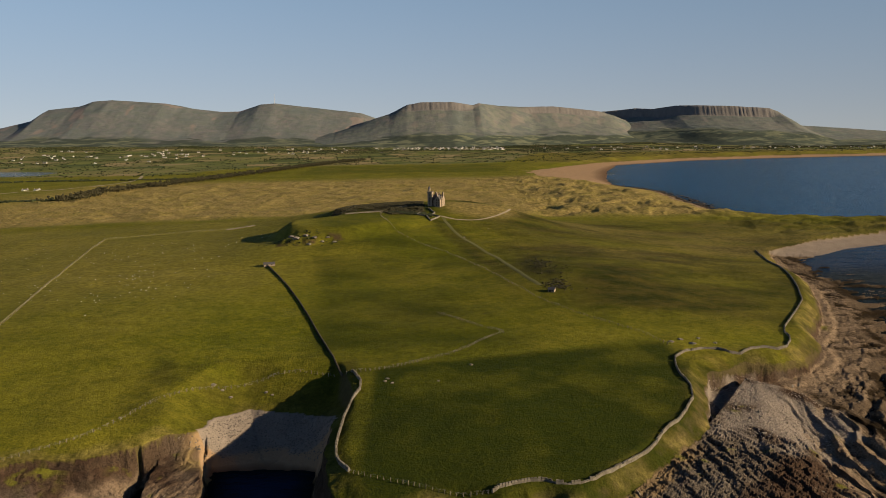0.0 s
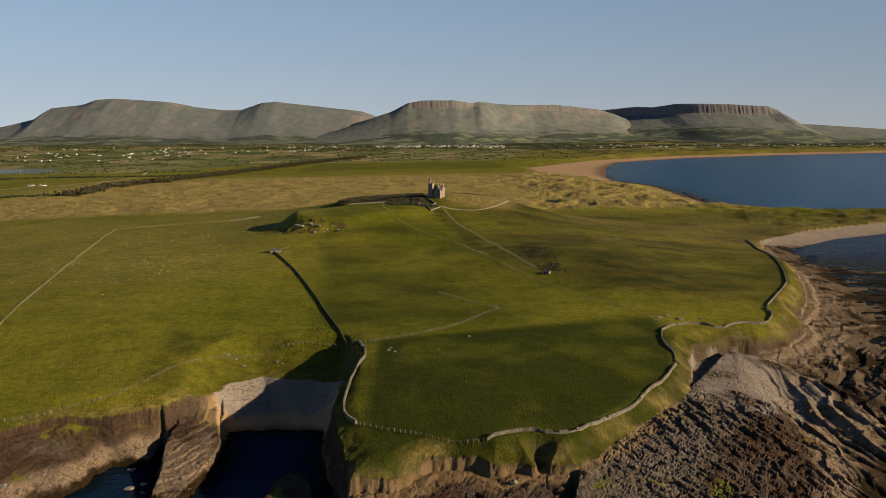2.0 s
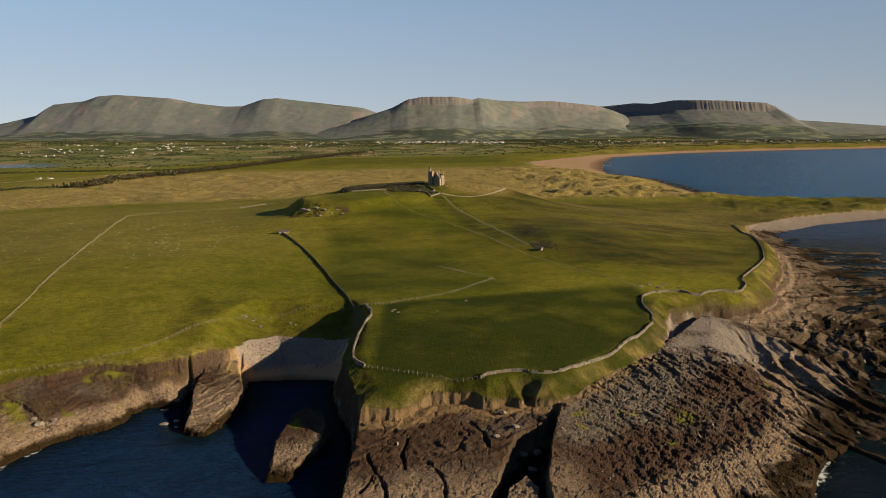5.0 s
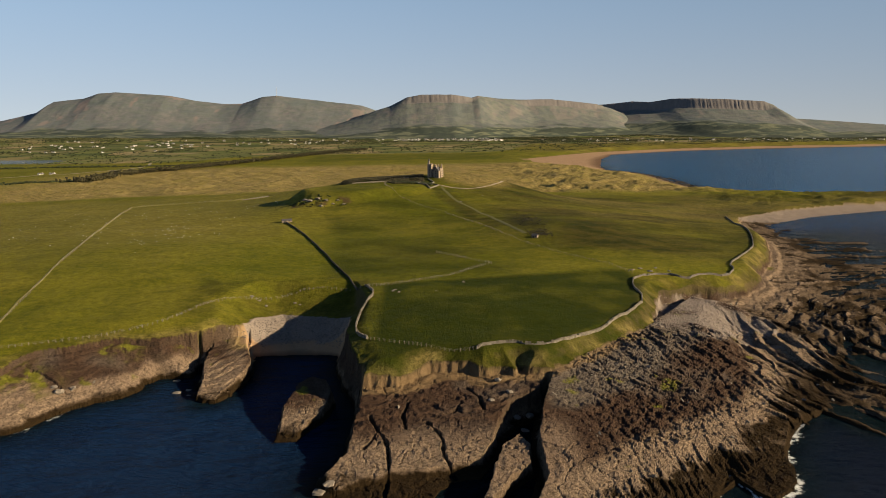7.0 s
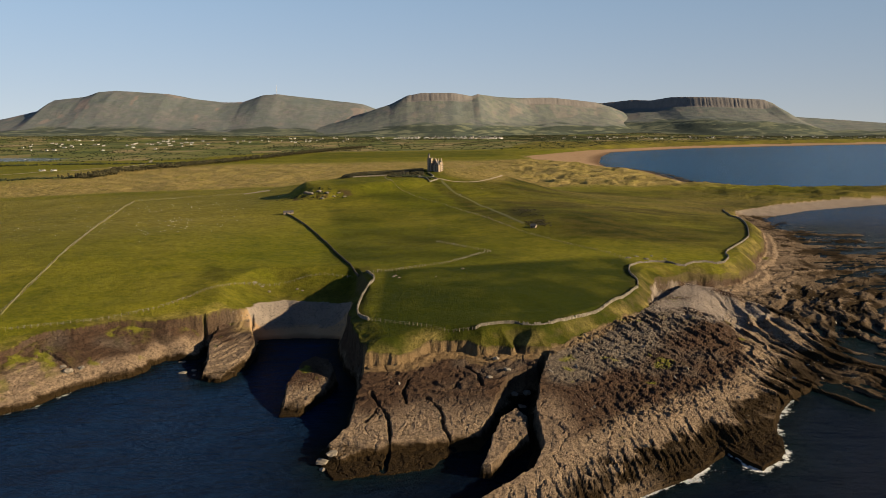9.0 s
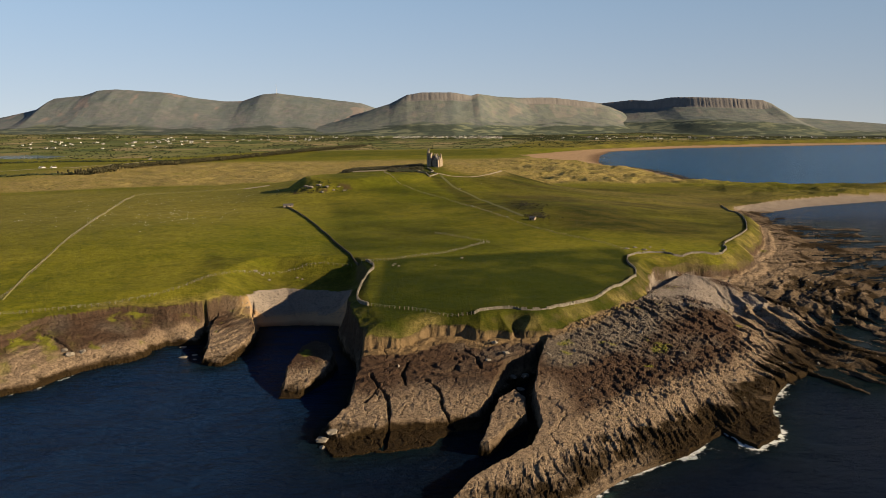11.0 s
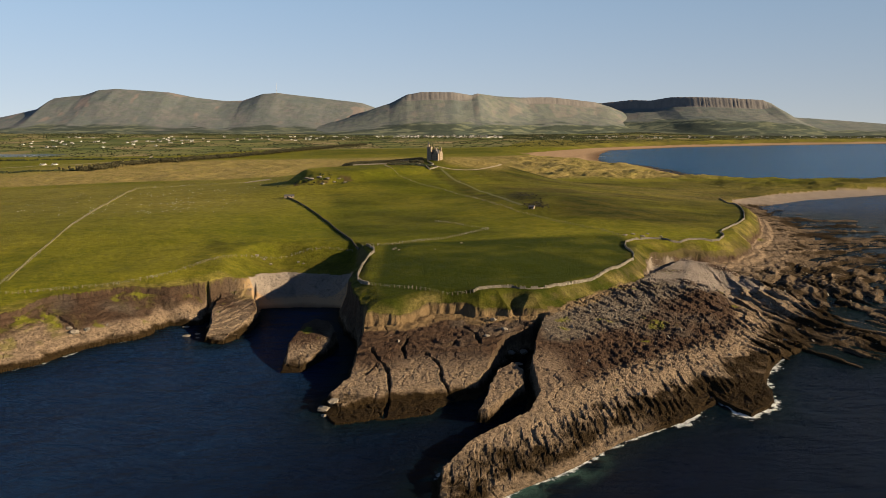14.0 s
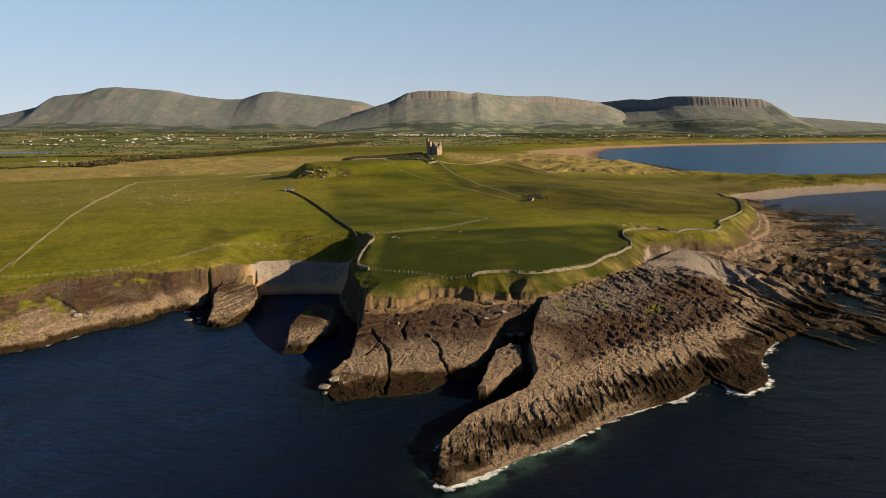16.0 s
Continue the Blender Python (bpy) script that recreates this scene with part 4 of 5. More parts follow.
def gable(bm, x, y, z, sx, sy, rise, over=0.4, thick=0.3):
    """A pitched roof, ridge along x, as a solid shell; steep ends closed."""
    hx, hy = sx / 2 + over, sy / 2 + over
    drop = over * rise / (sy / 2)
    a = [(x - hx, y - hy, z - drop), (x - hx, y, z + rise), (x - hx, y + hy, z - drop), (x + hx, y - hy, z - drop), (x + hx, y, z + rise), (x + hx, y + hy, z - drop)]
    b = [(p[0], p[1], p[2] - thick) for p in a]
    v = [bm.verts.new(p) for p in a + b]
    for q in ((0, 3, 4, 1), (1, 4, 5, 2), (7, 10, 9, 6), (8, 11, 10, 7), (0, 1, 7, 6), (1, 2, 8, 7), (4, 3, 9, 10), (5, 4, 10, 11), (3, 0, 6, 9), (2, 5, 11, 8)):
        bm.faces.new([v[i] for i in q])


def prism(bm, x, y, z, r, h, n=10, top=1.0, start=0.0):
    """An upright many-sided drum or cone."""
    lo = [bm.verts.new((x + r * math.cos(start + 2 * math.pi * i / n), y + r * math.sin(start + 2 * math.pi * i / n), z)) for i in range(n)]
    if top < 0.02:
        tip = bm.verts.new((x, y, z + h))
        for i in range(n):
            bm.faces.new((lo[i], lo[(i + 1) % n], tip))
    else:
        hi = [bm.verts.new((x + top * r * math.cos(start + 2 * math.pi * i / n), y + top * r * math.sin(start + 2 * math.pi * i / n), z + h)) for i in range(n)]
        for i in range(n):
            bm.faces.new((lo[i], lo[(i + 1) % n], hi[(i + 1) % n], hi[i]))
        bm.faces.new(hi)
    bm.faces.new(lo[::-1])


def house_block(bm, x, y, z, sx, sy, wall, rise):
    """Walls with gable ends, ridge along x."""
    hx, hy = sx / 2, sy / 2
    v = [bm.verts.new(p) for p in ((x - hx, y - hy, z), (x + hx, y - hy, z), (x + hx, y + hy, z), (x - hx, y + hy, z), (x - hx, y - hy, z + wall), (x + hx, y - hy, z + wall),
                                   (x + hx, y + hy, z + wall), (x - hx, y + hy, z + wall), (x - hx, y, z + wall + rise), (x + hx, y, z + wall + rise))]
    for q in ((3, 2, 1, 0), (0, 1, 5, 4), (2, 3, 7, 6), (1, 2, 6, 9, 5), (3, 0, 4, 8, 7), (4, 5, 9, 8), (6, 7, 8, 9)):
        bm.faces.new([v[i] for i in q])


def bmx():
    return bmesh.new()


def resample(pts, step):
    out = []
    for (x0, y0), (x1, y1) in zip(pts, pts[1:]):
        n = max(1, round(math.hypot(x1 - x0, y1 - y0) / step))
        out += [(x0 + (x1 - x0) * i / n, y0 + (y1 - y0) * i / n) for i in range(n)]
    return out + [pts[-1]]


def bend(pts, rounds=2):
    """Rounds the corners of a line."""
    for _ in range(rounds):
        out = [pts[0]]
        for (x0, y0), (x1, y1) in zip(pts, pts[1:]):
            out += [(0.75 * x0 + 0.25 * x1, 0.75 * y0 + 0.25 * y1), (0.25 * x0 + 0.75 * x1, 0.25 * y0 + 0.75 * y1)]
        pts = out + [pts[-1]]
    return pts


def heights(pts):
    a = np.array(pts, float)
    return land_all(a[:, 0], a[:, 1])[0]


# ---- the castle ----
def build_castle(x, y, z, turn):
    castle = tagged(new("castle"), "pale sandstone baronial castle with tower and gables on hilltop", "castle")
    castle.matrix_world = pose(x, y, z, 0, 0, turn) @ Matrix.Diagonal((0.76, 0.76, 0.74, 1))

    def windows(parent, spots, face, w=1.0, h=1.9):
        """Recessed panes with a stone frame on a wall; face is the outward side."""
        for px, py, pz in spots:
            bm = bmx()
            sx, sy = (w, 0.14) if face[1] else (0.14, w)
            box(bm, px + 0.03 * face[0], py + 0.03 * face[1], pz, sx, sy, h)
            pane = part("window", bm, M_GLASS, parent, "dark glass window")
            bm = bmx()
            fx, fy = (w + 0.5, 0.22) if face[1] else (0.22, w + 0.5)
            box(bm, px + 0.05 * face[0], py + 0.05 * face[1], pz - 0.28, fx, fy, 0.26)
            part("sill", bm, M_STONE, pane)
            bm = bmx()
            box(bm, px + 0.05 * face[0], py + 0.05 * face[1], pz + h + 0.02, fx, fy, 0.24)
            part("lintel", bm, M_STONE, pane)
    bm = bmx()
    house_block(bm, 0, 0, -2, 19, 10.5, 11.5, 6.0)
    body = part("main_block", bm, M_STONE, castle)
    windows(body, [(-7 + 3.4 * i, -5.25, 1.2 + 3.3 * k) for i in range(5) for k in range(2)], (0, -1))
    windows(body, [(9.5, -2.4, 1.2 + 3.3 * k) for k in range(3)] + [(9.5, 2.2, 1.2 + 3.3 * k) for k in range(3)], (1, 0))
    bm = bmx()
    gable(bm, 0, 0, 9.6, 19, 10.5, 6.0, 0.25)
    part("roof", bm, M_SLATE, castle, "grey slate pitched roof")
    # cross wing facing the sea, with its own gable
    bm = bmx()
    house_block(bm, 0, 0, -2, 8.5, 7.0, 12.0, 5.5)
    bmesh.ops.rotate(bm, verts=bm.verts, cent=(0, 0, 0), matrix=Matrix.Rotation(math.pi / 2, 3, "Z"))
    bmesh.ops.translate(bm, verts=bm.verts, vec=(5.2, -6.6, 0))
    wing_body = part("wing", bm, M_STONE, castle)
    windows(wing_body, [(3.9 + 2.6 * i, -10.9, 1.2 + 3.4 * k) for i in range(2) for k in range(3)], (0, -1))
    bm = bmx()
    gable(bm, 0, 0, 10.1, 8.5, 7.0, 5.5, 0.2)
    bmesh.ops.rotate(bm, verts=bm.verts, cent=(0, 0, 0), matrix=Matrix.Rotation(math.pi / 2, 3, "Z"))
    bmesh.ops.translate(bm, verts=bm.verts, vec=(5.2, -6.6, 0))
    part("wing_roof", bm, M_SLATE, castle, "steep grey slate gable roof")
    # great tower with corbelled parapet and stair turret
    bm = bmx()
    box(bm, -7.0, -4.6, -2, 6.2, 6.2, 20.5, 0, 0.97)
    tower = part("tower", bm, M_STONE, castle)
    windows(tower, [(-7.0, -7.68, 2 + 4.0 * k) for k in range(4)], (0, -1), 1.0, 2.1)
    windows(tower, [(-3.95, -5.5, 6 + 4.0 * k) for k in range(3)], (1, 0), 0.9, 2.0)
    bm = bmx()
    box(bm, -7.0, -4.6, 18.5, 7.0, 7.0, 0.7)
    for i in range(5):
        for px, py in ((-3.1 + 1.55 * i, -3.1), (-3.1 + 1.55 * i, 3.1), (-3.1, -3.1 + 1.55 * i), (3.1, -3.1 + 1.55 * i)):
            if abs(px) == 3.1 and abs(py) == 3.1 and py > px:
                continue
            box(bm, -7.0 + px, -4.6 + py, 19.2, 0.8, 0.8, 1.1)
    part("parapet", bm, M_STONE, tower)
    bm = bmx()
    prism(bm, -9.6, -2.2, 8, 1.5, 15.5, 12)
    part("turret", bm, M_STONE, castle)
    bm = bmx()
    prism(bm, -9.6, -2.2, 23.5, 1.75, 4.4, 12, 0.0)
    part("turret_roof", bm, M_SLATE, castle, "slate conical turret roof")
    for px, py, top in ((9.0, 0.0, 18.6), (-1.5, 0.6, 18.4), (3.6, 0.6, 18.4), (5.2, -10.4, 18.0), (8.8, -4.9, 13.6)):
        bm = bmx()
        box(bm, px, py, top - 5.0, 1.1, 2.3, 5.0)
        box(bm, px, py, top, 1.4, 2.6, 0.35)
        for k in (-0.6, 0.0, 0.6):
            prism(bm, px, py + k, top + 0.35, 0.24, 0.7, 8, 0.85)
        part("chimney", bm, M_STONE, castle)
    for k in range(7):
        for side in (-1, 1):
            if side < 0 and k < 3:
                continue
            bm = bmx()
            box(bm, 9.5, side * (4.6 - 0.72 * k), 9.4 + 0.82 * k, 0.55, 0.8, 1.05)
            part("crow_step", bm, M_STONE, castle)
    bm = bmx()
    box(bm, 0.2, -5.5, -1.6, 2.4, 1.2, 3.8)
    porch = part("porch", bm, M_STONE, castle)
    bm = bmx()
    box(bm, 0.2, -6.12, -1.6, 1.3, 0.12, 2.5)
    part("door", bm, M_GLASS, porch, "dark wooden entrance door")
    return castle


CASTLE = (20, 735)
castle_z = ground_z(*CASTLE)
build_castle(CASTLE[0], CASTLE[1], castle_z - 0.3, -24)


# ---- stone huts ----
def build_hut(x, y, turn, sx, sy, label, roofless=False):
    z = min(ground_z(x + dx, y + dy) for dx in (-2, 2) for dy in (-2, 2)) - 0.2
    hut = tagged(new("hut"), label, "hut")
    hut.matrix_world = pose(x, y, z, 0, 0, turn)
    bm = bmx()
    house_block(bm, 0, 0, 0, sx, sy, 2.1, 1.1)
    part("wall", bm, M_STONE if not roofless else M_WALL, hut, "lime-washed rubble walls")
    bm = bmx()
    gable(bm, 0, 0, 2.12, sx, sy, 1.1, 0.25, 0.2)
    part("roof", bm, M_SLATE, hut, "dark slate roof")
    bm = bmx()
    box(bm, -0.2 * sx, -sy / 2 - 0.02, 0.1, 1.0, 0.12, 1.9)
    part("door", bm, M_GLASS, hut, "dark plank door")
    bm = bmx()
    box(bm, 0.22 * sx, -sy / 2 - 0.02, 1.1, 0.8, 0.12, 0.9)
    part("window", bm, M_GLASS, hut, "small dark window")
    return hut


build_hut(-110, 540, 14, 8.0, 4.6, "small pale stone hut at the field wall's end")
build_hut(81, 437, -30, 3.8, 3.0, "small pale stone hut beside dark scrub")


# ---- dry stone walls ----
def build_wall(line, label, height=1.35, thick=0.8, seed=0, step=1.1, mat=None):
    rnd = random.Random(seed)
    pts = resample(bend(line, 1), step)
    zs = heights(pts)
    bm = bmx()
    for i in range(len(pts) - 1):
        (x0, y0), (x1, y1) = pts[i], pts[i + 1]
        turn, ln = math.atan2(y1 - y0, x1 - x0), math.hypot(x1 - x0, y1 - y0)
        h = height * rnd.uniform(0.9, 1.06) * (0.35 if rnd.random() < 0.04 else 1)
        z = min(zs[i], zs[i + 1]) - 0.25
        cx, cy = (x0 + x1) / 2, (y0 + y1) / 2
        box(bm, cx, cy, z, ln * 1.02, thick * rnd.uniform(0.9, 1.15), 0.25 + h * 0.55, turn, 0.93, 0.06, rnd)
        box(bm, cx, cy, z + 0.24 + h * 0.55, ln * rnd.uniform(0.8, 1.0), thick * rnd.uniform(0.62, 0.85), h * 0.45, turn, 0.8, 0.08, rnd)
    return tagged(part("dry_stone_wall", bm, mat or M_WALL), label, "stone wall", "dry stone walls")


WALL_HEAD = [(21, 212), (24, 214), (36, 218), (42, 215), (50, 216), (62, 226), (78, 241), (86, 253), (97, 264), (112, 290), (112, 312), (120, 336), (141, 345), (150, 338), (164, 347), (179, 348), (190, 362), (192, 376), (212, 404), (240, 444)]
build_wall([(-22, 227), (-27, 236), (-28.5, 248), (-27.5, 277), (-22.5, 297), (-29, 315)], "low lichened dry stone wall along the cove's cliff edge", 1.4, 0.85, 1)
build_wall(WALL_HEAD, "winding pale dry stone wall along the headland's edge", 1.15, 0.75, 2)
# stone colour darkened here to give the line's ditch or hedge shadow
build_wall([(-33, 314), (-50, 368), (-74, 447), (-110, 537)], "straight dry stone wall running uphill between fields, darkened for a shadow line", 1.1, 0.7, 3, mat=plain_material("shadow_dark_stone", (0.031, 0.0279, 0.0186), (0.0806, 0.0682, 0.0496), 2.0, island=True))
build_wall([(240, 444), (262, 492), (276, 530), (298, 605), (318, 668)], "tumbled low dry stone wall above the shore", 1.1, 0.9, 4)


# ---- fences ----
def post_mesh():
    bm = bmx()
    box(bm, 0, 0, -0.4, 0.2, 0.2, 1.6, 0.3, 0.8)
    box(bm, 0, 0, 1.2, 0.16, 0.16, 0.06, 0.3, 0.4)
    me = bpy.data.meshes.new("post")
    bm.to_mesh(me)
    bm.free()
    me.materials.append(M_POST)
    return me


POST = post_mesh()


def build_fence(line, label, step=3.2, seed=0):
    rnd = random.Random(seed)
    fence = tagged(new("fence"), label, "fence", "field fences")
    pts = resample(bend(line, 1), step)
    zs = heights(pts)
    fence.location = (pts[0][0], pts[0][1], zs[0])
    bm = bmx()
    for i, ((x, y), z) in enumerate(zip(pts, zs)):
        p = new("post", POST)
        p.parent = fence
        s = rnd.uniform(0.85, 1.2)
        p.matrix_basis = pose(x - pts[0][0], y - pts[0][1], z - zs[0], rnd.uniform(-4, 4), rnd.uniform(-4, 4), rnd.uniform(0, 90)) @ Matrix.Diagonal((s, s, s, 1))
        if i:
            (x0, y0), z0 = pts[i - 1], zs[i - 1]
            for h in (0.5, 0.95, 1.25):
                a = [bm.verts.new((q[0] - pts[0][0], q[1] - pts[0][1], q[2] - zs[0] + h + k)) for q in ((x0, y0, z0), (x, y, z)) for k in (0, 0.012)]
                bm.faces.new((a[0], a[2], a[3], a[1]))
    part("wire", bm, M_STEEL, fence, "thin galvanised wire strands")
    return fence


build_fence([(-22, 226), (-10, 220), (3, 214), (13, 212), (20, 212)], "old fence of pale posts across the headland's tip", 2.0, 1)
build_fence([(-31, 312), (-7, 318), (19, 338), (37, 362), (45, 368), (31, 377), (11, 408)], "row of pale fence posts across green pasture", 2.0, 2)
build_fence([(-230, 222), (-180, 233), (-167, 238), (-153, 243), (-139, 250), (-129, 257), (-118, 264), (-109, 277), (-101, 297), (-89, 310), (-75, 318), (-58, 326), (-37, 318)], "post and wire fence along the clifftop", 2.6, 3)
build_fence([(-178, 218), (-186, 245), (-196, 294), (-219, 394), (-243, 475), (-277, 590), (-318, 745)], "long line of pale fence posts between two pastures", 2.4, 4)
build_fence([(-34, 720), (-36, 690), (-25, 646), (0, 595), (31, 560), (50, 501), (65, 440), (83, 404), (95, 388), (113, 368), (122, 345)], "fence of pale posts running down from the castle hill", 2.5, 5)
build_fence([(-318, 745), (-273, 772), (-227, 780), (-179, 790)], "fence of pale posts across the upper pasture", 4.0, 6)


# ---- paths ----
def build_path(name, line, width, mat, label, lift=0.12):
    pts = resample(bend(line, 2), 2.5)
    a = np.array(pts)
    d = np.gradient(a, axis=0)
    d /= np.linalg.norm(d, axis=1)[:, None] + 1e-9
    nrm = np.stack([-d[:, 1], d[:, 0]], 1)
    rnd = np.random.RandomState(4)
    offs = np.array([-0.5, -0.25, 0.0, 0.25, 0.5]) * width
    P = a[:, None, :] + nrm[:, None, :] * (offs[None, :, None] + 0.15 * rnd.randn(len(a), 5, 1))
    z = land(P[..., 0].ravel(), P[..., 1].ravel())[0].reshape(P.shape[:2]) + lift
    z[:, 0] -= 0.25
    z[:, -1] -= 0.25
    me = grid_mesh(name, P[..., 0], P[..., 1], z)
    me.materials.append(mat)
    return tagged(new(name, me), label, "path", kind="structure")


build_path("path", [(22, 690), (33, 684), (47, 681), (62, 688), (77, 706), (92, 735), (100, 765)], 3.2, M_GRAVEL, "pale gravel drive curving round the castle lawn")
build_wall([(-70, 709), (-52, 715), (-33, 722)], "pale low stone wall on the knoll before the thicket", 1.2, 0.9, 6)
build_path("path_track", [(24, 690), (31, 640), (49, 588), (61, 549), (68, 492), (76, 450)], 4.2, plain_material("worn_track", (0.05384, 0.05711, 0.01305), (0.09382, 0.08811, 0.02611), 1.0), "worn grassy track running down to the hut")
M_VERGE = plain_material("long_dry_grass", (0.08158, 0.07995, 0.01795), (0.1958, 0.1672, 0.05303), 0.9)
build_path("path_verge", [(-186, 252), (-200, 299), (-205, 336), (-222, 395), (-243, 475), (-277, 590), (-318, 745)], 0.9, M_VERGE, "strip of long dry grass under a field fence", 0.25)
build_path("path_verge_upper", [(-318, 745), (-273, 772), (-227, 780), (-179, 790)], 1.5, M_VERGE, "strip of long dry grass across the upper pasture", 0.3)
build_wall([(-204, 777), (-190, 783), (-176, 790)], "short pale stone wall beside the crag", 1.2, 0.9, 7)
build_path("road", [(-1250, 1180), (-1000, 1330), (-860, 1560), (-760, 1660), (-730, 1900), (-800, 2120)], 9, M_GRAVEL, "narrow pale country road", 0.4)


# ---- forecourt walls below the castle ----
def build_terrace():
    t = tagged(new("terrace_wall"), "pale stone forecourt walls below the castle", "wall")
    z = castle_z
    t.location = (CASTLE[0], CASTLE[1], z)
    for (x0, y0, x1, y1) in ((-20, -46, -11, -51), (-11, -51, -8, -65), (-8, -65, 1, -48), (1, -48, -6, -45), (-6, -45, -3, -33), (-3, -33, -9, -12), (-20, -46, -17, -30), (-40, 0, -30, 2)):
        bm = bmx()
        pts = resample([(x0, y0), (x1, y1)], 2.0)
        zs = heights([(p[0] + CASTLE[0], p[1] + CASTLE[1]) for p in pts])
        for i in range(len(pts) - 1):
            (ax, ay), (bx, by) = pts[i], pts[i + 1]
            box(bm, (ax + bx) / 2, (ay + by) / 2, min(zs[i], zs[i + 1]) - z - 0.3, math.hypot(bx - ax, by - ay) * 1.02, 0.8, 1.7, math.atan2(by - ay, bx - ax), 0.95, 0.03)
        part("wall_run", bm, M_WALL, t)


build_terrace()


# ---- scattered stuff: one mesh each ----
def blob(n=1, rough=0.3, seed=0):
    bm = bmx()
    bmesh.ops.create_icosphere(bm, subdivisions=n, radius=1.0)
    rnd = random.Random(seed)
    for v in bm.verts:
        v.co *= 1 + rnd.uniform(-rough, rough)
    bm.verts.ensure_lookup_table()
    co = np.array([v.co[:] for v in bm.verts])
    fa = np.array([[v.index for v in f.verts] for f in bm.faces])
    bm.free()
    return co, fa


def cube_shape():
    co = np.array([(x, y, z) for z in (-1, 1) for x, y in ((-1, -1), (1, -1), (1, 1), (-1, 1))], float)
    fa = np.array(((3, 2, 1, 0), (4, 5, 6, 7), (0, 1, 5, 4), (1, 2, 6, 5), (2, 3, 7, 6), (3, 0, 4, 7)))
    return co, fa


def scatter(name, shapes, place, size, turn, mat, label, category, tilt=None, jitter=0.0, seed=0, smooth_faces=False):
    """Many small forms in one mesh: place (n, 3), size (n, 3), turn (n,)."""
    rs = np.random.RandomState(seed)
    pick = rs.randint(0, len(shapes), len(place))
    V, F, base = [], [], 0
    for k, (co, fa) in enumerate(shapes):
        sel = np.where(pick == k)[0]
        if not len(sel):
            continue
        p = co[None] * size[sel][:, None, :]
        if jitter:
            p = p * (1 + jitter * (rs.rand(*p.shape) * 2 - 1))
        if tilt is not None:
            tx, ty = tilt[sel, 0][:, None], tilt[sel, 1][:, None]
            p = np.stack([p[..., 0], p[..., 1], p[..., 2] + tx * p[..., 0] + ty * p[..., 1]], -1)
        c, s = np.cos(turn[sel])[:, None], np.sin(turn[sel])[:, None]
        p = np.stack([p[..., 0] * c - p[..., 1] * s, p[..., 0] * s + p[..., 1] * c, p[..., 2]], -1) + place[sel][:, None, :]
        V.append(p.reshape(-1, 3))
        f = fa[None] + (np.arange(len(sel)) * len(co))[:, None, None] + base
        F.append(f.reshape(-1, fa.shape[1]))
        base += len(sel) * len(co)
    v, f = np.concatenate(V).astype(np.float32), np.concatenate(F)
    w = f.shape[1]
    me = bpy.data.meshes.new(name)
    me.vertices.add(len(v))
    me.vertices.foreach_set("co", v.ravel())
    me.loops.add(f.size)
    me.loops.foreach_set("vertex_index", f.ravel().astype(np.int32))
    me.polygons.add(len(f))
    me.polygons.foreach_set("loop_start", np.arange(0, f.size, w, dtype=np.int32))
    me.polygons.foreach_set("use_smooth", np.full(len(f), smooth_faces, dtype=bool))
    me.update(calc_edges=True)
    me.materials.append(mat)
    return tagged(new(name, me), label, category, kind="stuff")


BLOBS = [blob(1, 0.32, k) for k in range(5)]
OCTA = (np.array([(1, 0, 0), (0, 1, 0), (-1, 0, 0), (0, -1, 0), (0, 0, 1), (0, 0, -1)], float), np.array([(0, 1, 4), (1, 2, 4), (2, 3, 4), (3, 0, 4), (1, 0, 5), (2, 1, 5), (3, 2, 5), (0, 3, 5)]))
rs = np.random.RandomState(7)


def along(line, n, width, rs):
    a = np.array(resample(line, 4.0))
    i = rs.randint(0, len(a), n)
    return a[i] + width * (rs.rand(n, 2) - 0.5) * 2


def bushes(name, pts, lo, hi, mat, label, category, seed, squash=0.7, shapes=BLOBS):
    z = heights(pts)
    n = len(pts)
    r = np.random.RandomState(seed)
    s = lo + (hi - lo) * r.rand(n) ** 1.5
    size = np.stack([s * (0.8 + 0.5 * r.rand(n)), s * (0.8 + 0.5 * r.rand(n)), s * squash * (0.8 + 0.5 * r.rand(n))], 1)
    place = np.stack([pts[:, 0], pts[:, 1], z + size[:, 2] * 0.55], 1)
    return scatter(name, shapes, place, size, r.rand(n) * 6.3, mat, label, category, seed=seed)


# plantation belt: trunks and crowns
belt = along([(-640, 1310), (-640, 1511), (-612, 1616), (-505, 2058), (-347, 2484), (-209, 2716)], 1500, 26, rs)
bz = heights(belt)
h = 6 + 5 * rs.rand(len(belt))
trunk = (np.array([(math.cos(a) * k, math.sin(a) * k, zz) for zz, k in ((0, 1), (1, 0.5)) for a in (0, 2.1, 4.2)]), np.array(((0, 1, 4, 3), (1, 2, 5, 4), (2, 0, 3, 5))))
scatter("tree_trunks", [trunk], np.stack([belt[:, 0], belt[:, 1], bz - 0.3], 1), np.stack([0 * h + 0.35, 0 * h + 0.35, h * 0.8], 1), rs.rand(len(h)) * 6, M_SCRUB, "bare trunks of a wind-shaped plantation belt", "tree trunks", seed=1)
crowns = np.repeat(np.stack([belt[:, 0], belt[:, 1], bz], 1), 3, 0)
hh = np.repeat(h, 3)
crowns = crowns + np.stack([3 * (rs.rand(len(hh)) - 0.5), 3 * (rs.rand(len(hh)) - 0.5), hh * (0.5 + 0.45 * rs.rand(len(hh)))], 1)
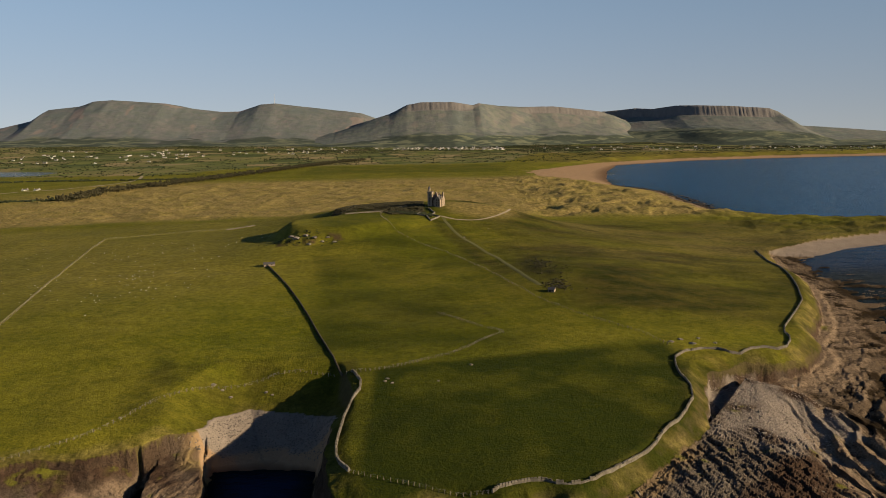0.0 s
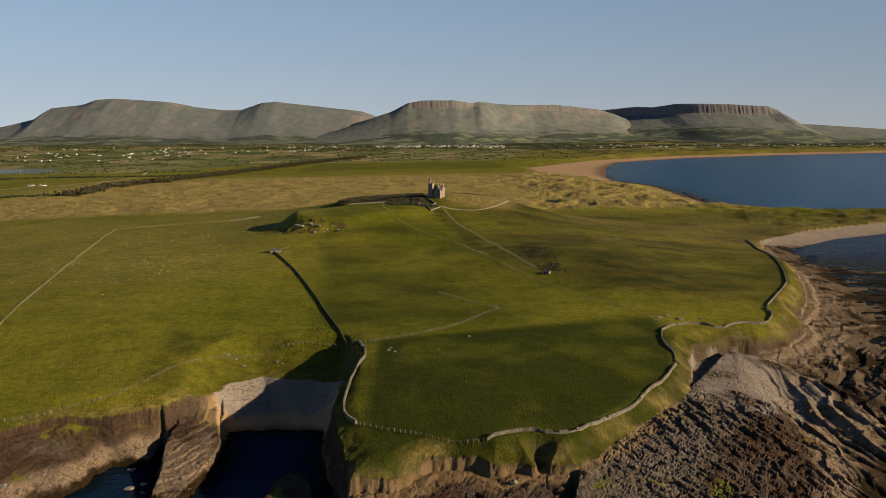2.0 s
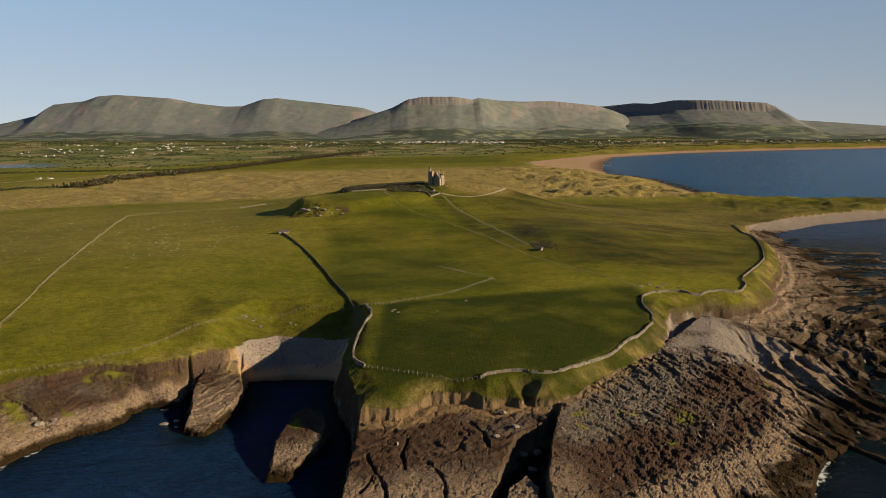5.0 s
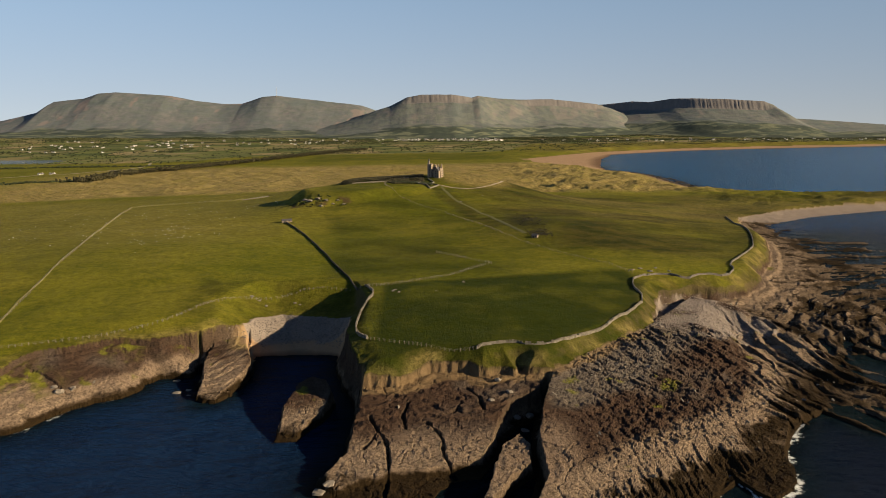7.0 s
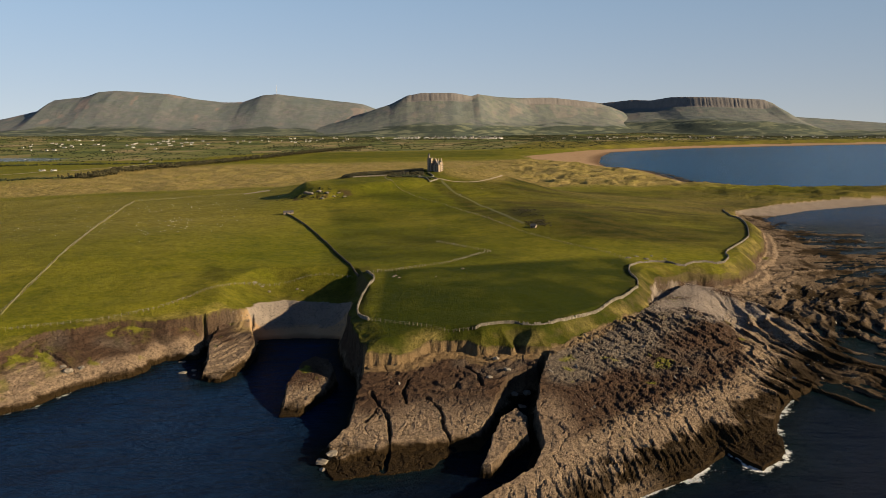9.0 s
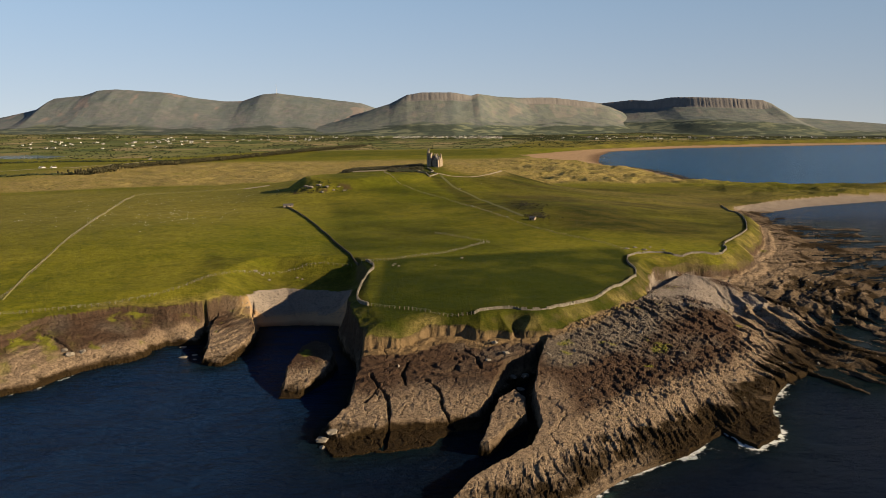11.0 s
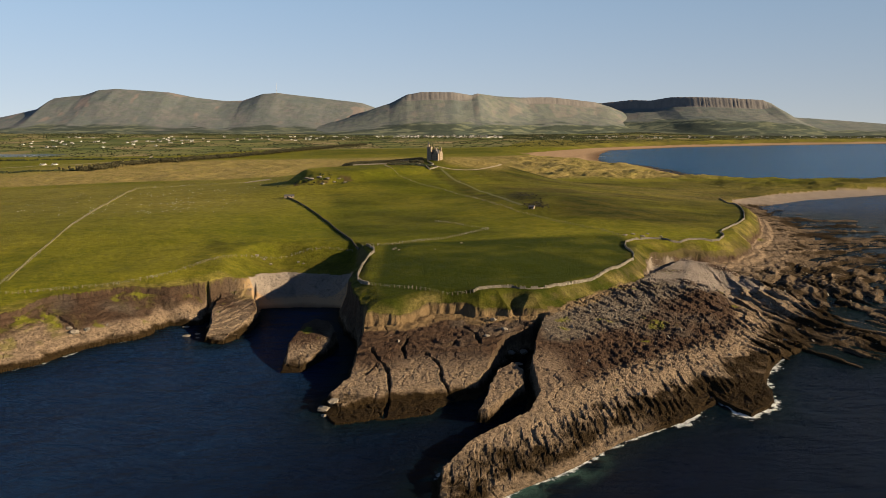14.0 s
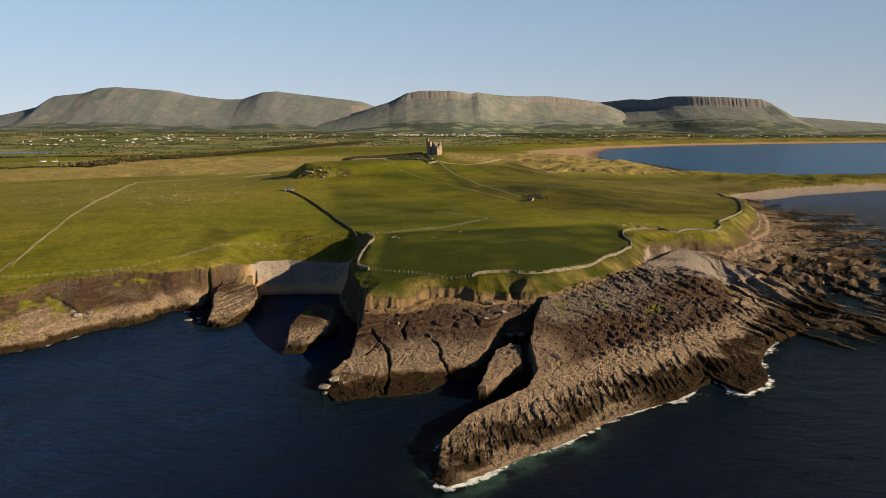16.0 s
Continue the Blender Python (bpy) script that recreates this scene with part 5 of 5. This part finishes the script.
scatter("tree_belt", BLOBS, crowns, np.stack([1.3 + 1.4 * rs.rand(len(hh)), 1.3 + 1.4 * rs.rand(len(hh)), 1.1 + 1.3 * rs.rand(len(hh))], 1), rs.rand(len(hh)) * 6, M_SCRUB, "dark brown-green belt of plantation trees", "trees", seed=2)
tail = along([(-860, 1330), (-760, 1300), (-690, 1330), (-640, 1400)], 260, 18, rs)
bushes("scrub_belt", tail, 1.5, 3.5, M_BUSH, "dark scrub trailing off the tree belt", "scrub", 3)
bushes("scrub_road", along([(-1250, 1900), (-950, 1960), (-700, 1930), (-560, 1960)], 420, 14, rs), 2, 4.5, M_BUSH, "dark hedge along the marsh edge", "hedge", 4)

# hedgerows and copses on the inland plain, on the borders of the fields
q = np.stack([rs.uniform(-2800, 2900, 560000), rs.uniform(2080, 4050, 560000)], 1)
q = q[np.abs(q[:, 0]) < 0.72 * (q[:, 1] + 120)]
fx, fy = q[:, 0] + 0.25 * q[:, 1], q[:, 1] - 0.3 * q[:, 0]
gap, tone = cells(fx / 130, fy / 90, 200)
wooded = fbm(q[:, 0] / 240, q[:, 1] / 160, 3, 210) * 2.5 - 0.3
chance = np.where(gap < 0.022, 0.75, np.where((wooded > 0.5 - 0.7 * (q[:, 1] > 3300)) & (q[:, 1] > 2750), 0.16, 0.0))
q = q[rs.rand(len(q)) < chance]
_, _, sand_q, _, _, dg_q, _ = land_all(q[:, 0], q[:, 1])
dl, _ = outline(q[:, 0], q[:, 1], LAKE)
q = q[(dg_q > 40) & ((q[:, 1] > 2450) | (q[:, 0] < -500)) & (dl < -8) & (vnoise(q[:, 0] / 90, q[:, 1] / 90, 77) > 0.25)]
bushes("hedgerow", q, 1.3, 3.3, M_BUSH, "dark hedgerows and copses dividing inland fields", "hedgerow", 5, 0.75, [OCTA])

# scrub by the castle, the hut and the crag
n = 6500
sc = np.stack([rs.uniform(-86, 6, n), rs.uniform(696, 815, n)], 1)
# near the castle the bushes reach forward, in place of its cast shadow
sc = sc[(sc[:, 1] > 722 - 26 * smooth((sc[:, 0] + 36) / 12)) & (fbm(sc[:, 0] / 30, sc[:, 1] / 20, 2, 7) > -0.6)]
sc = sc[np.hypot(sc[:, 0] - 20, sc[:, 1] - 735) > 13]
# bushes added to darken the bank where it lies in shade
low = np.stack([rs.uniform(-30, 14, 1500), rs.uniform(684, 722, 1500)], 1)
low = low[np.abs(low[:, 1] - 712 + 0.55 * (low[:, 0] + 28) - 6 * fbm(low[:, 0] / 8, low[:, 1] / 8, 2, 17)) < 7]
bushes("shade_bushes", low, 0.5, 1.5, M_BUSH, "dark bushes standing in for shade on the bank below the castle", "bushes", 16)
bushes("scrub_castle", sc, 0.5, 1.3, M_SCRUB, "brown-green windblown thicket sheltering the castle", "scrub", 6)
sc = np.stack([rs.normal(88, 5, 150), rs.normal(508, 24, 150)], 1)
sc = np.concatenate([sc, np.stack([rs.normal(87, 4, 160), rs.normal(447, 6, 160)], 1)])
sc = sc[np.hypot(sc[:, 0] - 81, sc[:, 1] - 437) > 4.5]
bushes("scrub_bank", sc, 0.3, 1.0, M_SCRUB, "dark gorse and bramble on a banked slope", "scrub", 7, 0.4)
sc = np.stack([rs.normal(-95, 13, 90), rs.normal(600, 7, 90)], 1)
bushes("scrub_crag", sc, 0.3, 1.0, M_BUSH, "dark scrub clinging to a rocky knoll", "scrub", 8)


# ---- loose rock ----
ROCKS = [blob(1, 0.28, 20 + k) for k in range(4)]


def build_boulders():
    spots = [(-99, 226, 1.6), (-96, 229, 1.2), (-94, 223, 1.0), (-104, 240, 1.5), (-92, 603, 2.4), (-84, 598, 2.0), (-100, 600, 2.6), (-78, 596, 1.8), (-88, 591, 2.0), (-74, 601, 1.5), (-68, 596, 1.6), (-105, 607, 2.2),
             (-141, 216, 1.8), (-137, 219, 1.4), (-144, 218, 1.3), (35, 180, 1.6), (33, 186, 1.4), (38, 188, 1.8), (31, 190, 1.2), (24, 186, 1.1), (28, 200, 1.2), (23, 319, 0.8), (-14, 300, 0.7), (-11, 298, 0.6), (-28, 142, 1.5),
             (-31, 141, 1.7), (-30, 137, 1.2), (124, 352, 1.1), (130, 356, 1.0), (134, 350, 1.2), (140, 358, 0.9), (146, 352, 1.0), (64, 652, 0.8), (40, 620, 0.9), (-88, 313, 1.0), (-84, 312, 0.8), (-80, 309, 0.9), (-66, 314, 0.8), (-63, 312, 0.7), (-13, 303, 0.6), (8, 299, 0.5)]
    rnd = random.Random(12)
    meshes = []
    for k in range(5):
        bm = bmx()
        bmesh.ops.create_icosphere(bm, subdivisions=2, radius=1.0)
        for v in bm.verts:
            v.co *= 1 + 0.5 * noise.noise(v.co * 1.5 + Vector((k * 7, 0, 0))) + rnd.uniform(-0.12, 0.12)
            v.co.z *= 0.55
        me = bpy.data.meshes.new("boulder")
        bm.to_mesh(me)
        bm.free()
        me.materials.append(M_ROCK)
        meshes.append(me)
    for i, (x, y, s) in enumerate(spots):
        ob = new("boulder", meshes[i % 5])
        z = max(ground_z(x, y), -0.4)
        ob.matrix_world = pose(x, y, z + 0.1 * s, 0, 0, rnd.uniform(0, 360)) @ Matrix.Diagonal((s * rnd.uniform(0.9, 1.5), s, s * rnd.uniform(0.8, 1.1), 1))
        tagged(ob, "weathered grey boulder lying on rock or turf", "boulder", "boulders")


build_boulders()


def shore_points(n, x0, x1, y0, y1, rs, test):
    p = np.stack([rs.uniform(x0, x1, n), rs.uniform(y0, y1, n)], 1)
    z, turf, sand, rock, dune, dg, ds = land_all(p[:, 0], p[:, 1])
    ok = test(p[:, 0], p[:, 1], z, rock, dg, ds)
    return p[ok], z[ok]


# cobbles of the storm beaches
p, z = shore_points(9000, 100, 200, 235, 340, rs, lambda x, y, z, rock, dg, ds: (rock > 0) & (((x - 138) / 40) ** 2 + ((y - 300) / 40) ** 2 < 1))
s = 0.12 + 0.22 * rs.rand(len(p)) ** 3
scatter("shingle", ROCKS, np.stack([p[:, 0], p[:, 1], z + 0.3 * s], 1), np.stack([s * 1.3, s, s * 0.7], 1), rs.rand(len(s)) * 6, plain_material("pale_cobble", (0.17, 0.142, 0.125), (0.36, 0.305, 0.27), 2.0), "pale rounded cobbles of a storm beach", "shingle", seed=9)
# cove cobbles: darker than the other beach's, cliff shade put into the colour
p, z = shore_points(5000, -95, -25, 270, 310, rs, lambda x, y, z, rock, dg, ds: (dg < 0) & (z > 3.0))
s = 0.12 + 0.26 * rs.rand(len(p)) ** 3
scatter("shingle_cove", ROCKS, np.stack([p[:, 0], p[:, 1], z + 0.3 * s], 1), np.stack([s * 1.3, s, s * 0.7], 1), rs.rand(len(s)) * 6, plain_material("shaded_cobble", (0.06, 0.052, 0.046), (0.17, 0.145, 0.125), 2.0), "rounded cobbles at the head of a cove, darkened for its shade", "shingle", seed=13)

# broken blocks on the rock platforms
p, z = shore_points(1500, -170, 240, 70, 350, rs, lambda x, y, z, rock, dg, ds: (rock > 0) & (ds > 1.5) & (z > 0.2) & ((x > 42) | (rs.rand(len(x)) < 0.14)) & ~((x > -90) & (x < -24) & (y > 258)))
turn = np.arctan2(p[:, 1] - 250, p[:, 0] - 300) + 0.25 * rs.randn(len(p))
s = 0.15 + 0.3 * rs.rand(len(p)) ** 3
size = np.stack([s * (0.5 + 0.5 * rs.rand(len(s))), s * (0.9 + 1.4 * rs.rand(len(s))), s * (0.35 + 0.5 * rs.rand(len(s)))], 1)
scatter("broken_rock", [cube_shape()], np.stack([p[:, 0], p[:, 1], z + 0.1 * s], 1), size, turn, M_ROCK, "jointed blocks breaking up the shore platforms", "rock", tilt=0.5 * rs.randn(len(s), 2), jitter=0.3, seed=10)

# dark rocks along the bay's near shore
p = along([(640, 858), (560, 885), (500, 912), (470, 940), (452, 1066), (478, 1378), (440, 1554)], 700, 16, rs)
zz = np.maximum(heights(p), -0.2)
s = 0.6 + 2.0 * rs.rand(len(p)) ** 2
scatter("shore_rocks", ROCKS, np.stack([p[:, 0], p[:, 1], zz + 0.1 * s], 1), np.stack([s * 2.2, s * 1.3, s * 0.6], 1), rs.rand(len(s)) * 6, plain_material("weedy_rock", (0.0186, 0.01488, 0.01116), (0.0682, 0.0527, 0.0372), 0.6, island=True), "dark weedy rocks along the bay's shore", "rocks", seed=12)

# pale blobs standing in for sheep, dotted over the upper pasture
st = np.concatenate([np.stack([rs.uniform(-360, -140, 110), rs.uniform(430, 700, 110)], 1), np.stack([rs.normal(-190, 25, 50), rs.normal(475, 30, 50)], 1)])
zz = heights(st)
s = 0.2 + 0.16 * rs.rand(len(st))
scatter("sheep_dots", ROCKS, np.stack([st[:, 0], st[:, 1], zz + 0.3 * s], 1), np.stack([s * 1.2, s * 0.8, s * 0.8], 1), rs.rand(len(s)) * 6, plain_material("sheep_white", (0.55, 0.53, 0.48), (0.75, 0.72, 0.66), 2.0), "small pale blobs standing in for sheep on the pasture", "stones", seed=11)


# ---- houses on the plain ----
def build_house(scale_x, label):
    house = tagged(new("house"), label, "house", "houses on the plain")
    bm = bmx()
    house_block(bm, 0, 0, -1, scale_x, 8, 4.6, 3.0)
    part("wall", bm, M_WHITE, house)
    bm = bmx()
    gable(bm, 0, 0, 3.65, scale_x, 8, 3.0, 0.4)
    part("roof", bm, M_SLATE, house, "dark slate roof")
    for side in (-1, 1):
        bm = bmx()
        box(bm, side * (scale_x / 2 - 0.7), 0, 5.6, 0.9, 1.2, 2.4)
        part("chimney", bm, M_WHITE, house)
        bm = bmx()
        box(bm, side * scale_x * 0.28, -4.02, 0.9, 1.6, 0.14, 1.3)
        part("window", bm, M_GLASS, house, "dark window")
    bm = bmx()
    box(bm, 0, -4.02, -0.2, 1.1, 0.14, 2.1)
    part("door", bm, M_GLASS, house, "dark front door")
    return house


def settle(first, n, x0, x1, y0, y1, rnd, used):
    made = 0
    while made < n:
        x, y = rnd.uniform(x0, x1), rnd.uniform(y0, y1)
        if any((x - a) ** 2 + (y - b) ** 2 < 26 ** 2 for a, b in used):
            continue
        used.append((x, y))
        m = pose(x, y, ground_z_fast(x, y), 0, 0, rnd.choice((0, 15, -20, 35, 80, -60))) @ Matrix.Diagonal((0.86, 0.86, 0.84, 1))
        if first.get("done"):
            copy_thing(first["house"], m)
        else:
            first["house"].matrix_world = m
            first["done"] = True
        made += 1


def ground_z_fast(x, y):
    a, b = np.array([float(x)]), np.array([float(y)])
    return float(far_plain(a, b)[0] + 1.2 * fbm(a / 90, b / 60, 4, 22)[0])


rnd = random.Random(31)
used = []
small = {"house": build_house(14, "white-walled house with a dark slate roof among fields")}
large = {"house": build_house(22, "long white farmhouse with a dark slate roof")}
settle(small, 46, -110, 200, 3430, 3600, rnd, used)
settle(small, 34, 180, 420, 3430, 3640, rnd, used)
settle(large, 10, -80, 420, 3400, 3560, rnd, used)
settle(small, 34, -1700, -880, 2800, 3500, rnd, used)
settle(large, 14, -1550, -950, 2850, 3300, rnd, used)
settle(small, 30, -860, -150, 3150, 3560, rnd, used)
settle(small, 44, 620, 2350, 3330, 3640, rnd, used)
settle(large, 10, 800, 2350, 3300, 3600, rnd, used)
settle(large, 2, -900, -840, 1590, 1630, rnd, used)


# ---- mast on the far summit ----
def build_mast(x, y, z):
    mast = tagged(new("radio_mast"), "thin steel radio mast on a far summit", "mast")
    mast.location = (x, y, z)
    bm = bmx()
    for k in range(3):
        a = 2.1 * k
        box(bm, 1.2 * math.cos(a), 1.2 * math.sin(a), -2, 0.7, 0.7, 56, a, 0.5)
    part("lattice", bm, M_STEEL, mast)
    bm = bmx()
    prism(bm, 0, 0, 54, 0.8, 6, 6, 0.3)
    part("antenna", bm, M_STEEL, mast)
    for k in range(3):
        bm = bmx()
        box(bm, 0, 0, 30 + 6 * k, 3.0, 3.0, 0.4)
        part("platform", bm, M_STEEL, mast)


build_mast(-850, 4405, 306)
